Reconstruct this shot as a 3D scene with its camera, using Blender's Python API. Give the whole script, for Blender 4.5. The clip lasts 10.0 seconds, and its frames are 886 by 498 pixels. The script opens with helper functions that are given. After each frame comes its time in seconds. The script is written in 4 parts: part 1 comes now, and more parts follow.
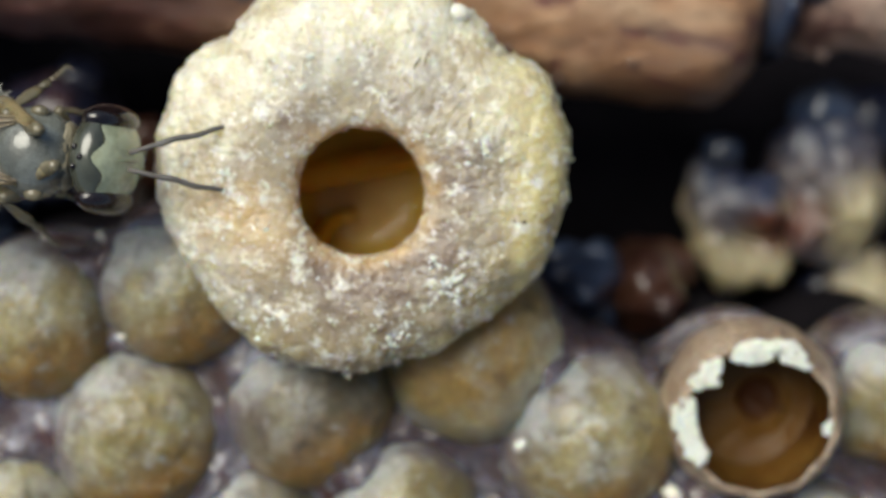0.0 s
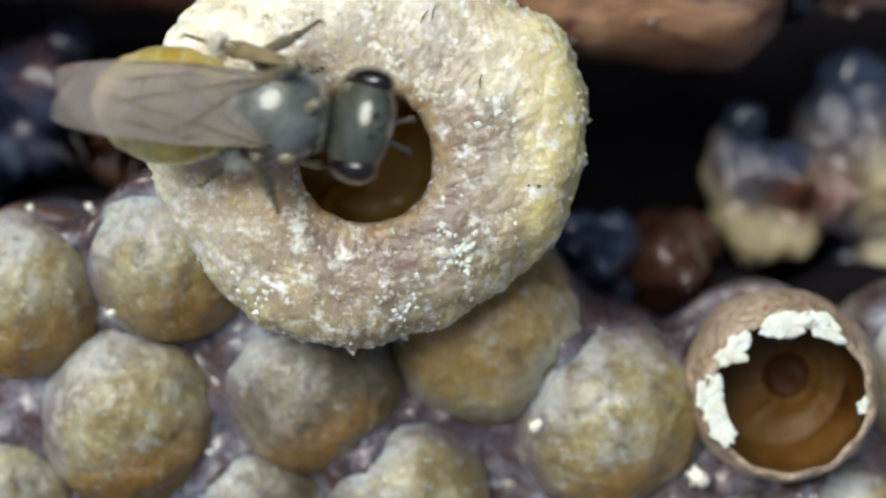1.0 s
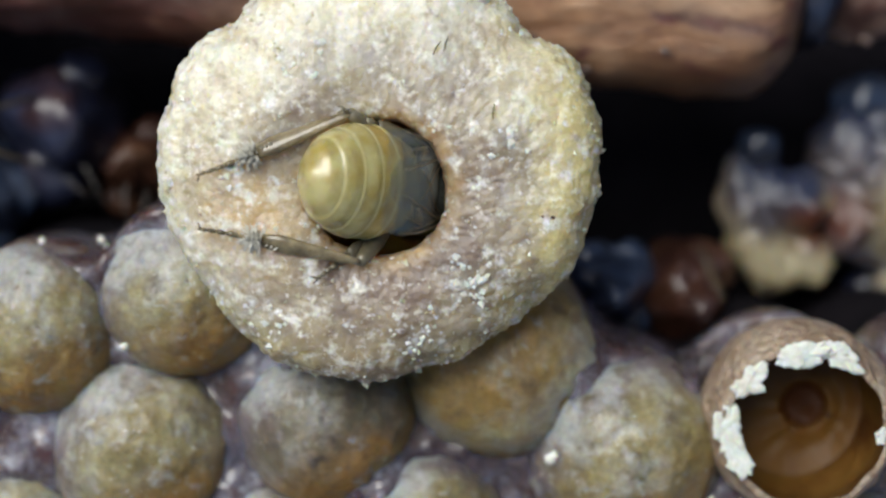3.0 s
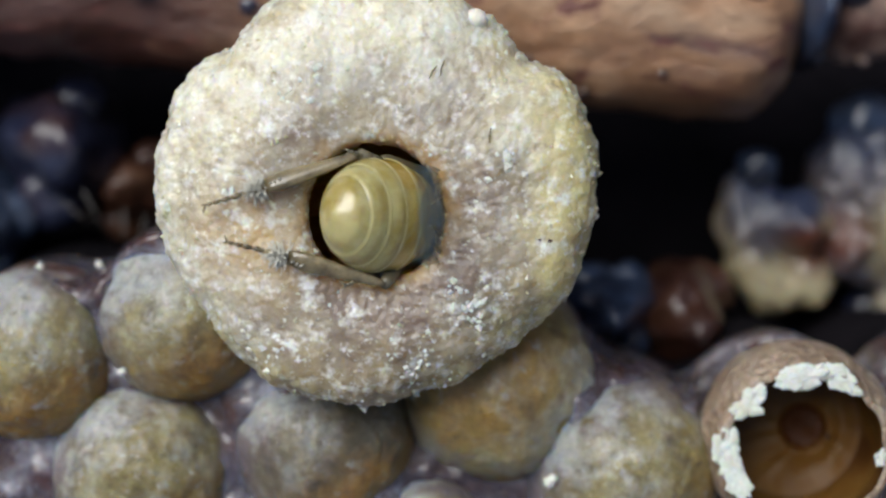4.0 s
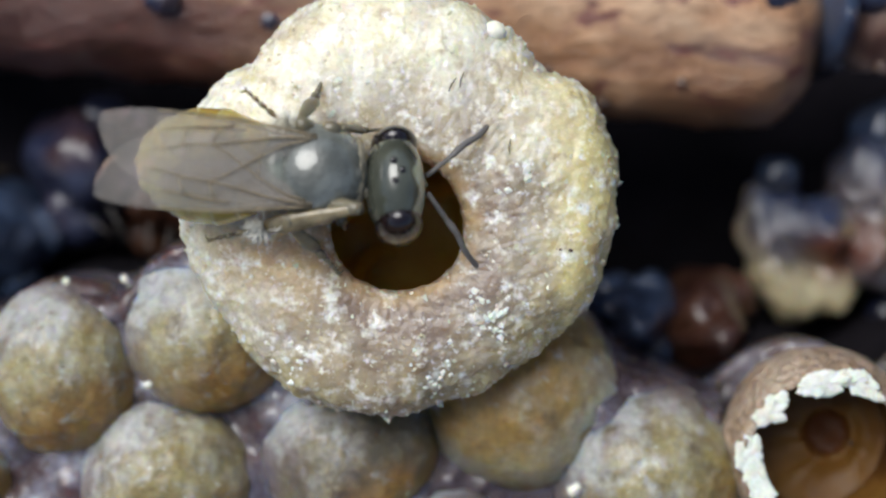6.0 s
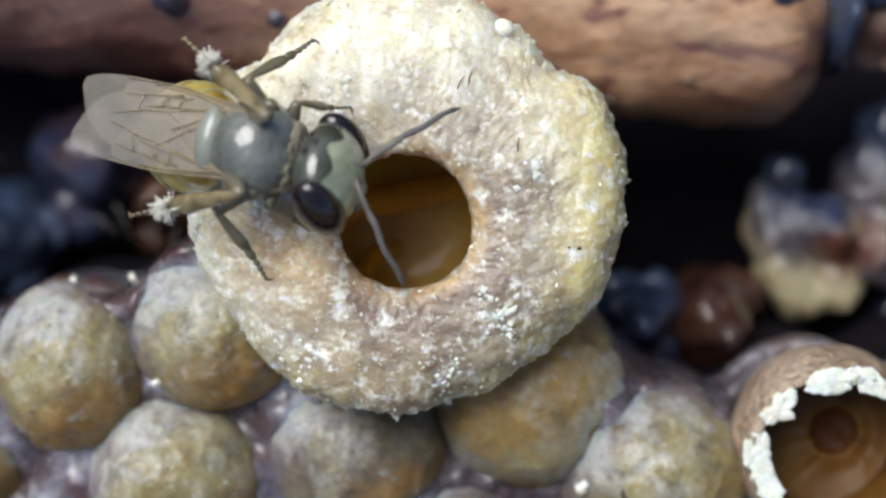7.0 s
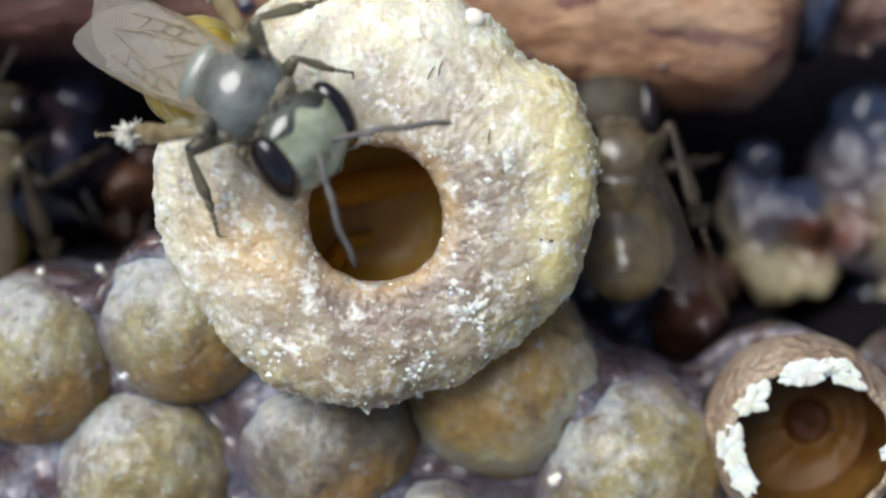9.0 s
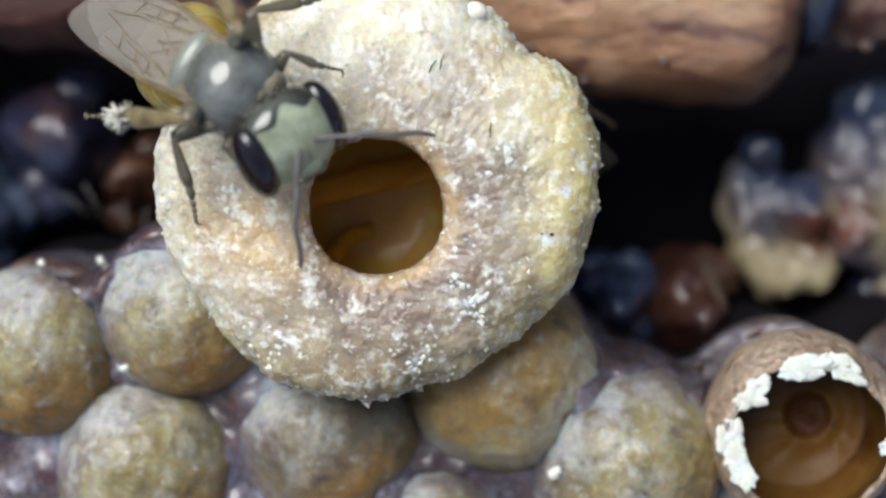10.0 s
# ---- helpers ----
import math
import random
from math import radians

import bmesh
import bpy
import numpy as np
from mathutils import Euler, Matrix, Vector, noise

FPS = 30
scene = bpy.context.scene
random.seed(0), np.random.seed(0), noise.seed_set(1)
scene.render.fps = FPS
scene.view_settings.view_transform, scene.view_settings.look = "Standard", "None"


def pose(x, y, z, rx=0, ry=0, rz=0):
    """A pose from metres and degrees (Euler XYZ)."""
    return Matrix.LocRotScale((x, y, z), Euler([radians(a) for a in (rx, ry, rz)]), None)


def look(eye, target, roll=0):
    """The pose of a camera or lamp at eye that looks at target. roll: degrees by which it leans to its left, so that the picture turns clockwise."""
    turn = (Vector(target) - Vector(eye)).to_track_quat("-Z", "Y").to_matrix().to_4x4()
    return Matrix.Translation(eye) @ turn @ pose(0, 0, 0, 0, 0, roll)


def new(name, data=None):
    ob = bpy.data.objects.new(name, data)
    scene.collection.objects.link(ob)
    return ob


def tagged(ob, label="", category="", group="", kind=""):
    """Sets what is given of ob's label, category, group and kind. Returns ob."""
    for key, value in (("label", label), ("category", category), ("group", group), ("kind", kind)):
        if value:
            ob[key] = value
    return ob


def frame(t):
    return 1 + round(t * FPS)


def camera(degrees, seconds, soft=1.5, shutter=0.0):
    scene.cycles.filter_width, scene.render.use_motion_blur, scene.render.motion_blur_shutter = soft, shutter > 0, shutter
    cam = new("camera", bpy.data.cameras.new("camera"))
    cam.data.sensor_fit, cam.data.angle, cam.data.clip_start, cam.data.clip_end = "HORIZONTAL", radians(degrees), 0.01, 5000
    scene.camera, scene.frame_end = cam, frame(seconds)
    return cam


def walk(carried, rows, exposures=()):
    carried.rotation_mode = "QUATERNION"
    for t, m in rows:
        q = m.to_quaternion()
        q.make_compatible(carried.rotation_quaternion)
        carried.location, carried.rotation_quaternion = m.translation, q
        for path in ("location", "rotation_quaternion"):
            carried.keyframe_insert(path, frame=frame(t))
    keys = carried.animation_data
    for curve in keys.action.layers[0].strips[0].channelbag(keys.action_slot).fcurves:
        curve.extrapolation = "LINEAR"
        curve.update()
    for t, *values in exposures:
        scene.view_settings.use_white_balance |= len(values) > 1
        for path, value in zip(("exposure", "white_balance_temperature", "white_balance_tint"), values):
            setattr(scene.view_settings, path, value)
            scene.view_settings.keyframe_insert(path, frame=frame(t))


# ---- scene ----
MM = 0.001                     # the plan below is in millimetres


def view(x, y, z, rx=0, ry=0, rz=0):
    """A pose from millimetres and degrees."""
    return pose(x * MM, y * MM, z * MM, rx, ry, rz)


# ---- camera ----
cam = camera(30, 10.0, soft=2.3, shutter=0.25)
walk(cam, [
    (0.0, view(-0.058, 0.182, 28.565, -1.351, -1.458, 1.140)),
    (0.5, view(-0.033, 0.031, 27.138, -1.487, -1.196, 0.993)),
    (1.0, view(-0.024, -0.235, 27.158, -1.466, -1.154, 0.810)),
    (1.5, view(-0.121, -0.259, 26.929, -1.693, -1.063, 0.765)),
    (2.0, view(-0.108, -0.320, 26.975, -1.035, -1.082, 0.771)),
    (2.5, view(-0.068, -0.210, 27.032, -0.885, -0.856, 0.621)),
    (4.0, view(0.024, -0.014, 27.027, -0.123, -0.655, 0.193)),
    (4.5, view(0.122, -0.036, 27.076, 0.096, -0.254, -0.007)),
    (5.0, view(0.031, -0.069, 27.121, 0.068, 0.020, -0.131)),
    (6.5, view(0.126, -0.026, 27.189, 0.404, 0.333, -0.499)),
    (7.0, view(-0.028, -0.036, 27.182, 0.245, 0.246, -0.467)),
    (7.5, view(-0.228, -0.114, 27.209, 0.378, 0.734, -0.457)),
    (8.0, view(-0.238, 0.223, 27.134, 0.079, 0.199, -0.420)),
    (8.5, view(0.088, 0.338, 26.989, -0.414, -0.031, -0.546)),
    (9.0, view(0.102, 0.285, 26.949, -0.884, -0.429, -0.639)),
    (9.5, view(0.100, 0.314, 26.945, -1.026, -0.484, -0.478)),
    (10.0, view(0.089, 0.327, 26.950, -1.227, -0.437, -0.379)),
], exposures=[(0, -0.09, 6950, 4.5), (0.5, -0.09, 6950, 4.5), (1.0, 0.09, 6600, 5.5), (1.5, 0.07, 6600, 6.5), (2.5, -0.09, 6550, 7), (4.0, -0.27, 6330, 8.5), (5.0, -0.26, 6330, 8.5), (6.5, 0.09, 6330, 9), (10, 0.12, 6330, 9)])
cam.data.dof.use_dof = True
cam.data.dof.focus_distance = 21.25 * MM
cam.data.dof.aperture_fstop = 78.0

# ---- light ----
SUN_HEIGHT, SUN_TURN = 54, 40     # degrees: height, and turn from +y towards -x
world = bpy.data.worlds.new("sky")
scene.world = world
world.use_nodes = True
sky = world.node_tree.nodes.new("ShaderNodeTexSky")
sky.sky_type, sky.sun_disc = "NISHITA", False
sky.dust_density, sky.ozone_density = 1.6, 1.0
sky.sun_elevation, sky.sun_rotation = radians(SUN_HEIGHT), radians(-SUN_TURN)
world.node_tree.nodes["Background"].inputs["Strength"].default_value = 0.11
world.node_tree.links.new(sky.outputs[0], world.node_tree.nodes["Background"].inputs["Color"])
lamp = bpy.data.lights.new("sun", "SUN")
lamp.energy, lamp.angle, lamp.color = 3.85, radians(42), (1.0, 0.98, 0.93)
sun = new("sun", lamp)
sun.matrix_world = look((-math.sin(radians(SUN_TURN)) * math.cos(radians(SUN_HEIGHT)), math.cos(radians(SUN_TURN)) * math.cos(radians(SUN_HEIGHT)), math.sin(radians(SUN_HEIGHT))), (0, 0, 0))


# ---- materials ----
def material(name, colours, rough=0.5, scale=1.0, stops=None, sss=0.0, glow=(1.0, 0.45, 0.15), depth=0.4, bump=0.0, bump_scale=8.0, coat=0.0,
             spots=None, spot_scale=3.0, spot_at=(0.55, 0.7), stretch=(1, 1, 1), grain=0.0, specular=0.5,
             flecks=None, zones=(), sides=(), coat_rough=0.12, pebbles=0.0):
    """A procedural surface: colours mixed by noise of that scale per millimetre, patches of a second colour, fine relief."""
    m = bpy.data.materials.new(name)
    m.use_nodes = True
    n, link = m.node_tree.nodes, m.node_tree.links
    b = n["Principled BSDF"]
    where, info, add, size = n.new("ShaderNodeTexCoord"), n.new("ShaderNodeObjectInfo"), n.new("ShaderNodeVectorMath"), n.new("ShaderNodeMapping")
    size.inputs["Scale"].default_value = [1000 * s for s in stretch]
    add.operation = "ADD"
    shift = n.new("ShaderNodeVectorMath")
    shift.operation = "SCALE"
    shift.inputs[0].default_value = (17.0, 31.0, 23.0)
    link.new(info.outputs["Random"], shift.inputs["Scale"])
    link.new(where.outputs["Object"], size.inputs["Vector"])
    link.new(size.outputs[0], add.inputs[0])
    link.new(shift.outputs[0], add.inputs[1])

    def cloud(s, detail=5.0, roughness=0.6, distort=0.0):
        t = n.new("ShaderNodeTexNoise")
        t.inputs["Scale"].default_value, t.inputs["Detail"].default_value = s, detail
        t.inputs["Roughness"].default_value, t.inputs["Distortion"].default_value = roughness, distort
        link.new(add.outputs[0], t.inputs["Vector"])
        return t

    ramp = n.new("ShaderNodeValToRGB")
    stops = stops or [0.32 + 0.36 * i / max(1, len(colours) - 1) for i in range(len(colours))]
    while len(ramp.color_ramp.elements) < len(colours):
        ramp.color_ramp.elements.new(0.5)
    for e, p, c in zip(ramp.color_ramp.elements, stops, colours):
        e.position, e.color = p, (*c, 1)
    link.new(cloud(scale).outputs["Fac"], ramp.inputs["Fac"])
    colour = ramp.outputs["Color"]
    if spots:
        mask = n.new("ShaderNodeMapRange")
        mask.inputs["From Min"].default_value, mask.inputs["From Max"].default_value = spot_at
        link.new(cloud(spot_scale, 6.0, 0.65, 0.6).outputs["Fac"], mask.inputs["Value"])
        mix = n.new("ShaderNodeMix")
        mix.data_type = "RGBA"
        mix.inputs["B"].default_value = (*spots, 1)
        link.new(mask.outputs[0], mix.inputs["Factor"])
        link.new(colour, mix.inputs["A"])
        colour = mix.outputs["Result"]
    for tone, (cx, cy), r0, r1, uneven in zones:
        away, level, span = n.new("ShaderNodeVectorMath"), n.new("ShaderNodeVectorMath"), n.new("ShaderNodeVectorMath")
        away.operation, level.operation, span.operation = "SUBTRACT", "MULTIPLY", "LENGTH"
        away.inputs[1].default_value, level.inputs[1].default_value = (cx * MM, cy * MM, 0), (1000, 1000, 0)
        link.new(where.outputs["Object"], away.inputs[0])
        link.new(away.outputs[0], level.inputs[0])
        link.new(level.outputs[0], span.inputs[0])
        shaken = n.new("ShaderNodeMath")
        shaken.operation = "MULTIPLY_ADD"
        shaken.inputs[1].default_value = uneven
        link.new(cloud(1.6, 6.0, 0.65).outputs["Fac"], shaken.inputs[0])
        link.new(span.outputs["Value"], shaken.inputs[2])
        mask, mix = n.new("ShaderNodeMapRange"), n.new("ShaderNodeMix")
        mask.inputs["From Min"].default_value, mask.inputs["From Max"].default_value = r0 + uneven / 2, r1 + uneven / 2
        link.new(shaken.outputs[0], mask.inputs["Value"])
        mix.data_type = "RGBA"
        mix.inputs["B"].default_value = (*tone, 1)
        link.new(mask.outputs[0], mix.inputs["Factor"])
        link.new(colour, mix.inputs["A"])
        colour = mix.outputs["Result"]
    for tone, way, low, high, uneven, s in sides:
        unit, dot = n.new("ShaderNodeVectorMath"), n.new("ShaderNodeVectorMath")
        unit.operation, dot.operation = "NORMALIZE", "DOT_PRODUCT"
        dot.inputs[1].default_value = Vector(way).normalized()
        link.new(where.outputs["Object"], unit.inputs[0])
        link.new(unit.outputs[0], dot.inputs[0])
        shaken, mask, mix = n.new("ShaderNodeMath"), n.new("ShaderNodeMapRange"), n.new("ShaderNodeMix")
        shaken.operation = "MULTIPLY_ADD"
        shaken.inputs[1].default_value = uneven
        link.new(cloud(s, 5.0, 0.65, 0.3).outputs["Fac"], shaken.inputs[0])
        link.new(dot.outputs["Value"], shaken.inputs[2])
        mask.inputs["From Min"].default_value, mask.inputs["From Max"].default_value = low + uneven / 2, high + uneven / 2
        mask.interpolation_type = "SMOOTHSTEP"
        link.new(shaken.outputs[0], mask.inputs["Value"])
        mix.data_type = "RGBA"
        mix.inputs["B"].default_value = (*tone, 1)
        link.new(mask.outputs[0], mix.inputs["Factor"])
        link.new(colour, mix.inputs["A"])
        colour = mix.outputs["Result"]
    for tone, s, low, high in flecks or ():
        mask, mix = n.new("ShaderNodeMapRange"), n.new("ShaderNodeMix")
        mask.inputs["From Min"].default_value, mask.inputs["From Max"].default_value = low, high
        link.new(cloud(s, 3.0, 0.6).outputs["Fac"], mask.inputs["Value"])
        mix.data_type = "RGBA"
        mix.inputs["B"].default_value = (*tone, 1)
        link.new(mask.outputs[0], mix.inputs["Factor"])
        link.new(colour, mix.inputs["A"])
        colour = mix.outputs["Result"]
    if grain:
        fine = n.new("ShaderNodeMapRange")
        fine.inputs["From Min"].default_value, fine.inputs["From Max"].default_value = 0.3, 0.7
        fine.inputs["To Min"].default_value, fine.inputs["To Max"].default_value = 1 - grain, 1 + grain
        link.new(cloud(bump_scale * 1.7, 3.0, 0.7).outputs["Fac"], fine.inputs["Value"])
        scaled = n.new("ShaderNodeVectorMath")
        scaled.operation = "SCALE"
        link.new(colour, scaled.inputs[0])
        link.new(fine.outputs[0], scaled.inputs["Scale"])
        colour = scaled.outputs[0]
    link.new(colour, b.inputs["Base Color"])
    gloss = n.new("ShaderNodeMapRange")
    gloss.inputs["To Min"].default_value, gloss.inputs["To Max"].default_value = max(0.03, rough - 0.12), min(1, rough + 0.12)
    link.new(cloud(scale * 5).outputs["Fac"], gloss.inputs["Value"])
    link.new(gloss.outputs[0], b.inputs["Roughness"])
    b.inputs["Specular IOR Level"].default_value = specular
    if sss:
        b.inputs["Subsurface Weight"].default_value = sss
        b.inputs["Subsurface Radius"].default_value = glow
        b.inputs["Subsurface Scale"].default_value = depth * MM
    if coat:
        b.inputs["Coat Weight"].default_value, b.inputs["Coat Roughness"].default_value = coat, coat_rough
    if bump:
        relief = n.new("ShaderNodeBump")
        relief.inputs["Strength"].default_value, relief.inputs["Distance"].default_value = 0.9, bump * MM
        height = cloud(bump_scale, 6.0, 0.7).outputs["Fac"]
        if pebbles:
            grains, total = n.new("ShaderNodeTexVoronoi"), n.new("ShaderNodeMath")
            grains.inputs["Scale"].default_value = pebbles
            link.new(add.outputs[0], grains.inputs["Vector"])
            total.operation = "SUBTRACT"
            link.new(height, total.inputs[0])
            link.new(grains.outputs["Distance"], total.inputs[1])
            height = total.outputs[0]
        link.new(height, relief.inputs["Height"])
        link.new(relief.outputs[0], b.inputs["Normal"])
    return m


HOLE = (-0.60, 0.41)           # the middle of the pot's mouth
DISC = (-0.54, 0.66)           # the middle of its outline
# yellow lower-right edge and orange patch paint light glowing through thin wax
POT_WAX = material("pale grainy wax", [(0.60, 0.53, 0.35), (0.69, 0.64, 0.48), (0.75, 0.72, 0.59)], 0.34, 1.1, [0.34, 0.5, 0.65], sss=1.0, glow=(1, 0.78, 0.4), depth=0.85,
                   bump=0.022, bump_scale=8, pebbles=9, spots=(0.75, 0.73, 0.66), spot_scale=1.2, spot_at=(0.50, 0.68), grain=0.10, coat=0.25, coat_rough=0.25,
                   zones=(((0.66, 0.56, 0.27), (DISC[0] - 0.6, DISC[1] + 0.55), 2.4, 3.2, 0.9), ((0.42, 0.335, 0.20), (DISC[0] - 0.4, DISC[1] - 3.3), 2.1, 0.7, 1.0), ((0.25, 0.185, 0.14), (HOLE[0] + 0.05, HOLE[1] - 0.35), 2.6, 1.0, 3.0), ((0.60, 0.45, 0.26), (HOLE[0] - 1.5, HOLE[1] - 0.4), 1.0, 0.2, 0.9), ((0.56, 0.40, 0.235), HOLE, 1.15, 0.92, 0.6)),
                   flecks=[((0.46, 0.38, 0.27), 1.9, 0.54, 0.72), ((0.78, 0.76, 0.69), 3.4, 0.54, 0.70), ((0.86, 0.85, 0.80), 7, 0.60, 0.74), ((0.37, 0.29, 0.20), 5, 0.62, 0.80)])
AMBER_WALL = material("amber wax lining", [(0.42, 0.225, 0.032), (0.56, 0.36, 0.06), (0.68, 0.49, 0.11)], 0.35, 0.7, sss=0.7, glow=(1, 0.5, 0.15), depth=0.8, bump=0.12, bump_scale=1.5, coat=0.2)
FOLD_WAX = material("dark amber wax fold", [(0.33, 0.17, 0.025), (0.46, 0.27, 0.045), (0.56, 0.37, 0.08)], 0.45, 0.9, sss=0.7, glow=(1, 0.5, 0.15), depth=0.8, bump=0.1, bump_scale=2.0)
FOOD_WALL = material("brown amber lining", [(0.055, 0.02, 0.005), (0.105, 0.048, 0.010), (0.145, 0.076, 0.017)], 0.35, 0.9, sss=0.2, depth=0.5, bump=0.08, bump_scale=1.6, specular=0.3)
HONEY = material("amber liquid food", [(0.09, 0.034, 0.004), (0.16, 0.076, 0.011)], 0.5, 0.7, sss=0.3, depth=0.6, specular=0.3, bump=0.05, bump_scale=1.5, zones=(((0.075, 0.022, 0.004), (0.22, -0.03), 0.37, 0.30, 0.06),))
# Sky sheen painted upper left, translucent glow lower right; violet wax skirt, dark foot.
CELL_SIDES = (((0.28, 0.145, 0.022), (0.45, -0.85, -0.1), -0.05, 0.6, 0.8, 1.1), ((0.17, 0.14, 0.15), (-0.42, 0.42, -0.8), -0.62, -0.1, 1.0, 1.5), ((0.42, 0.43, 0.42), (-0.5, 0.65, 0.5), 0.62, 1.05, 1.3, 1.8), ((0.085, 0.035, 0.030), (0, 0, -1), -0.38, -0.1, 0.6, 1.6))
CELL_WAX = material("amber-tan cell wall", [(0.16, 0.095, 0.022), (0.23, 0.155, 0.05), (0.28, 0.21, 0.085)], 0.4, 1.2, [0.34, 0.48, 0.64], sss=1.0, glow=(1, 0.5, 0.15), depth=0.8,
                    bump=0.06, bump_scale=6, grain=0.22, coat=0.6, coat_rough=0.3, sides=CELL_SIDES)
CAP_WAX = material("frost-specked tan cell cap with painted sheen", [(0.20, 0.155, 0.055), (0.285, 0.24, 0.105), (0.345, 0.31, 0.175)], 0.4, 1.6, [0.36, 0.5, 0.64], sss=1.0, glow=(1, 0.6, 0.22), depth=0.5,
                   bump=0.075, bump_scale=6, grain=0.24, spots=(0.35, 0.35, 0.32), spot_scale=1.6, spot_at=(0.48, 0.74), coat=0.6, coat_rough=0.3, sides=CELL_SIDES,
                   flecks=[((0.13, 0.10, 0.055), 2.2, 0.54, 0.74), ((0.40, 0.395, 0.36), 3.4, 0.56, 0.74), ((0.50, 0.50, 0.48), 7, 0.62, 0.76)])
# amber up-left paints the light that falls through the pot's wax
POT_GLOW_CAP = material("honey-tan cell cap with painted glow", [(0.22, 0.15, 0.045), (0.32, 0.24, 0.09), (0.38, 0.32, 0.17)], 0.4, 1.4, [0.36, 0.5, 0.64], sss=1.0, glow=(1, 0.6, 0.2), depth=0.8, bump=0.06, bump_scale=6, grain=0.22,
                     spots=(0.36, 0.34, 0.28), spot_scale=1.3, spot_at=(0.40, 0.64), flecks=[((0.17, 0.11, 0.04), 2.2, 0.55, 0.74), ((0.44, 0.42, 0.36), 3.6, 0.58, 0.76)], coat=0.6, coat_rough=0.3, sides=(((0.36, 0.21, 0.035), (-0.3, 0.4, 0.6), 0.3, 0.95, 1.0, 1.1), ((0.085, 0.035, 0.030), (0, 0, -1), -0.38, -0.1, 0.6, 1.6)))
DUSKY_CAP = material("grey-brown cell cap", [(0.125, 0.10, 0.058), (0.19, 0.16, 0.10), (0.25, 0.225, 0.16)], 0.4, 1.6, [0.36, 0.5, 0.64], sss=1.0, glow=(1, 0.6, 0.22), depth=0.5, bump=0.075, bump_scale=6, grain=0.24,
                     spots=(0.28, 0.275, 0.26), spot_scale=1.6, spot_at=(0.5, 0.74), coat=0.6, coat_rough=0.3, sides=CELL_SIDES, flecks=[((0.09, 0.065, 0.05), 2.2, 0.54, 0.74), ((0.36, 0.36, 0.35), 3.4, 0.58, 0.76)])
# pale bluish spots and flecks: wax specks and painted sky glints
COMB_WAX = material("dark violet wax", [(0.04, 0.017, 0.015), (0.082, 0.058, 0.066), (0.16, 0.145, 0.18)], 0.26, 0.9, bump=0.08, bump_scale=3.0, coat=0.9, coat_rough=0.2, spots=(0.27, 0.27, 0.33),
                    spot_scale=1.1, spot_at=(0.46, 0.74), flecks=[((0.36, 0.37, 0.43), 2.2, 0.57, 0.76), ((0.09, 0.035, 0.03), 1.3, 0.56, 0.70)], sss=0.5, depth=0.4, grain=0.15)
RUSSET_WAX = material("russet wax rim", [(0.26, 0.17, 0.11), (0.38, 0.28, 0.20), (0.52, 0.42, 0.32)], 0.45, 1.8, sss=0.3, depth=0.3, bump=0.1, bump_scale=7, pebbles=8.0, grain=0.35, coat=0.3, coat_rough=0.3)
FLAKE = material("white wax flakes", [(0.66, 0.62, 0.51), (0.83, 0.80, 0.72)], 0.6, 3.0, sss=0.4, depth=0.15, bump=0.015, bump_scale=10, grain=0.10)
GRAIN = material("pale wax grains", [(0.52, 0.45, 0.31), (0.72, 0.67, 0.54)], 0.32, 1.2, [0.4, 0.6], sss=0.6, depth=0.12, coat=0.4, coat_rough=0.15)
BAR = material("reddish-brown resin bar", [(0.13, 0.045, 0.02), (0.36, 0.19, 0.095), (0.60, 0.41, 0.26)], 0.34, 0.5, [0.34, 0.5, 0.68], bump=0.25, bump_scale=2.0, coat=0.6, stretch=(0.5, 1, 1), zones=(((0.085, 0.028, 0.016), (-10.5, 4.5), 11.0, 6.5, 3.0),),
               grain=0.25, spots=(0.07, 0.025, 0.03), spot_scale=1.0, spot_at=(0.58, 0.70), coat_rough=0.25, flecks=[((0.16, 0.055, 0.04), 2.6, 0.58, 0.66), ((0.36, 0.22, 0.13), 1.6, 0.6, 0.78)])
PINK_BAR = material("pinkish-brown resin bar", [(0.12, 0.05, 0.035), (0.30, 0.18, 0.13), (0.46, 0.32, 0.24)], 0.36, 0.7, [0.38, 0.5, 0.62], bump=0.25, bump_scale=2.0, coat=0.6, coat_rough=0.25, grain=0.2, spots=(0.05, 0.03, 0.05), spot_scale=0.9, spot_at=(0.58, 0.70))
# the bluish tone stands in for sky reflected in dark resin
RESIN = material("dark violet resin", [(0.006, 0.006, 0.013), (0.016, 0.020, 0.045), (0.04, 0.02, 0.022)], 0.3, 0.7, bump=0.08, bump_scale=1.2, coat=0.4, coat_rough=0.3)
RED_WAX = material("red-brown wax", [(0.02, 0.007, 0.005), (0.055, 0.02, 0.011), (0.10, 0.05, 0.028)], 0.35, 0.9, bump=0.1, bump_scale=1.5, coat=0.5)
DROP = material("clear dark resin", [(0.05, 0.03, 0.02), (0.12, 0.08, 0.06)], 0.08, 2.0, coat=1.0, coat_rough=0.04)
# near-black base colour stands in for the deep shade of the nest
CAVITY_SHADE = material("nest floor in painted shade", [(0.005, 0.0045, 0.006), (0.012, 0.010, 0.013)], 0.85, 0.6, bump=0.3, bump_scale=1.0, specular=0.05)
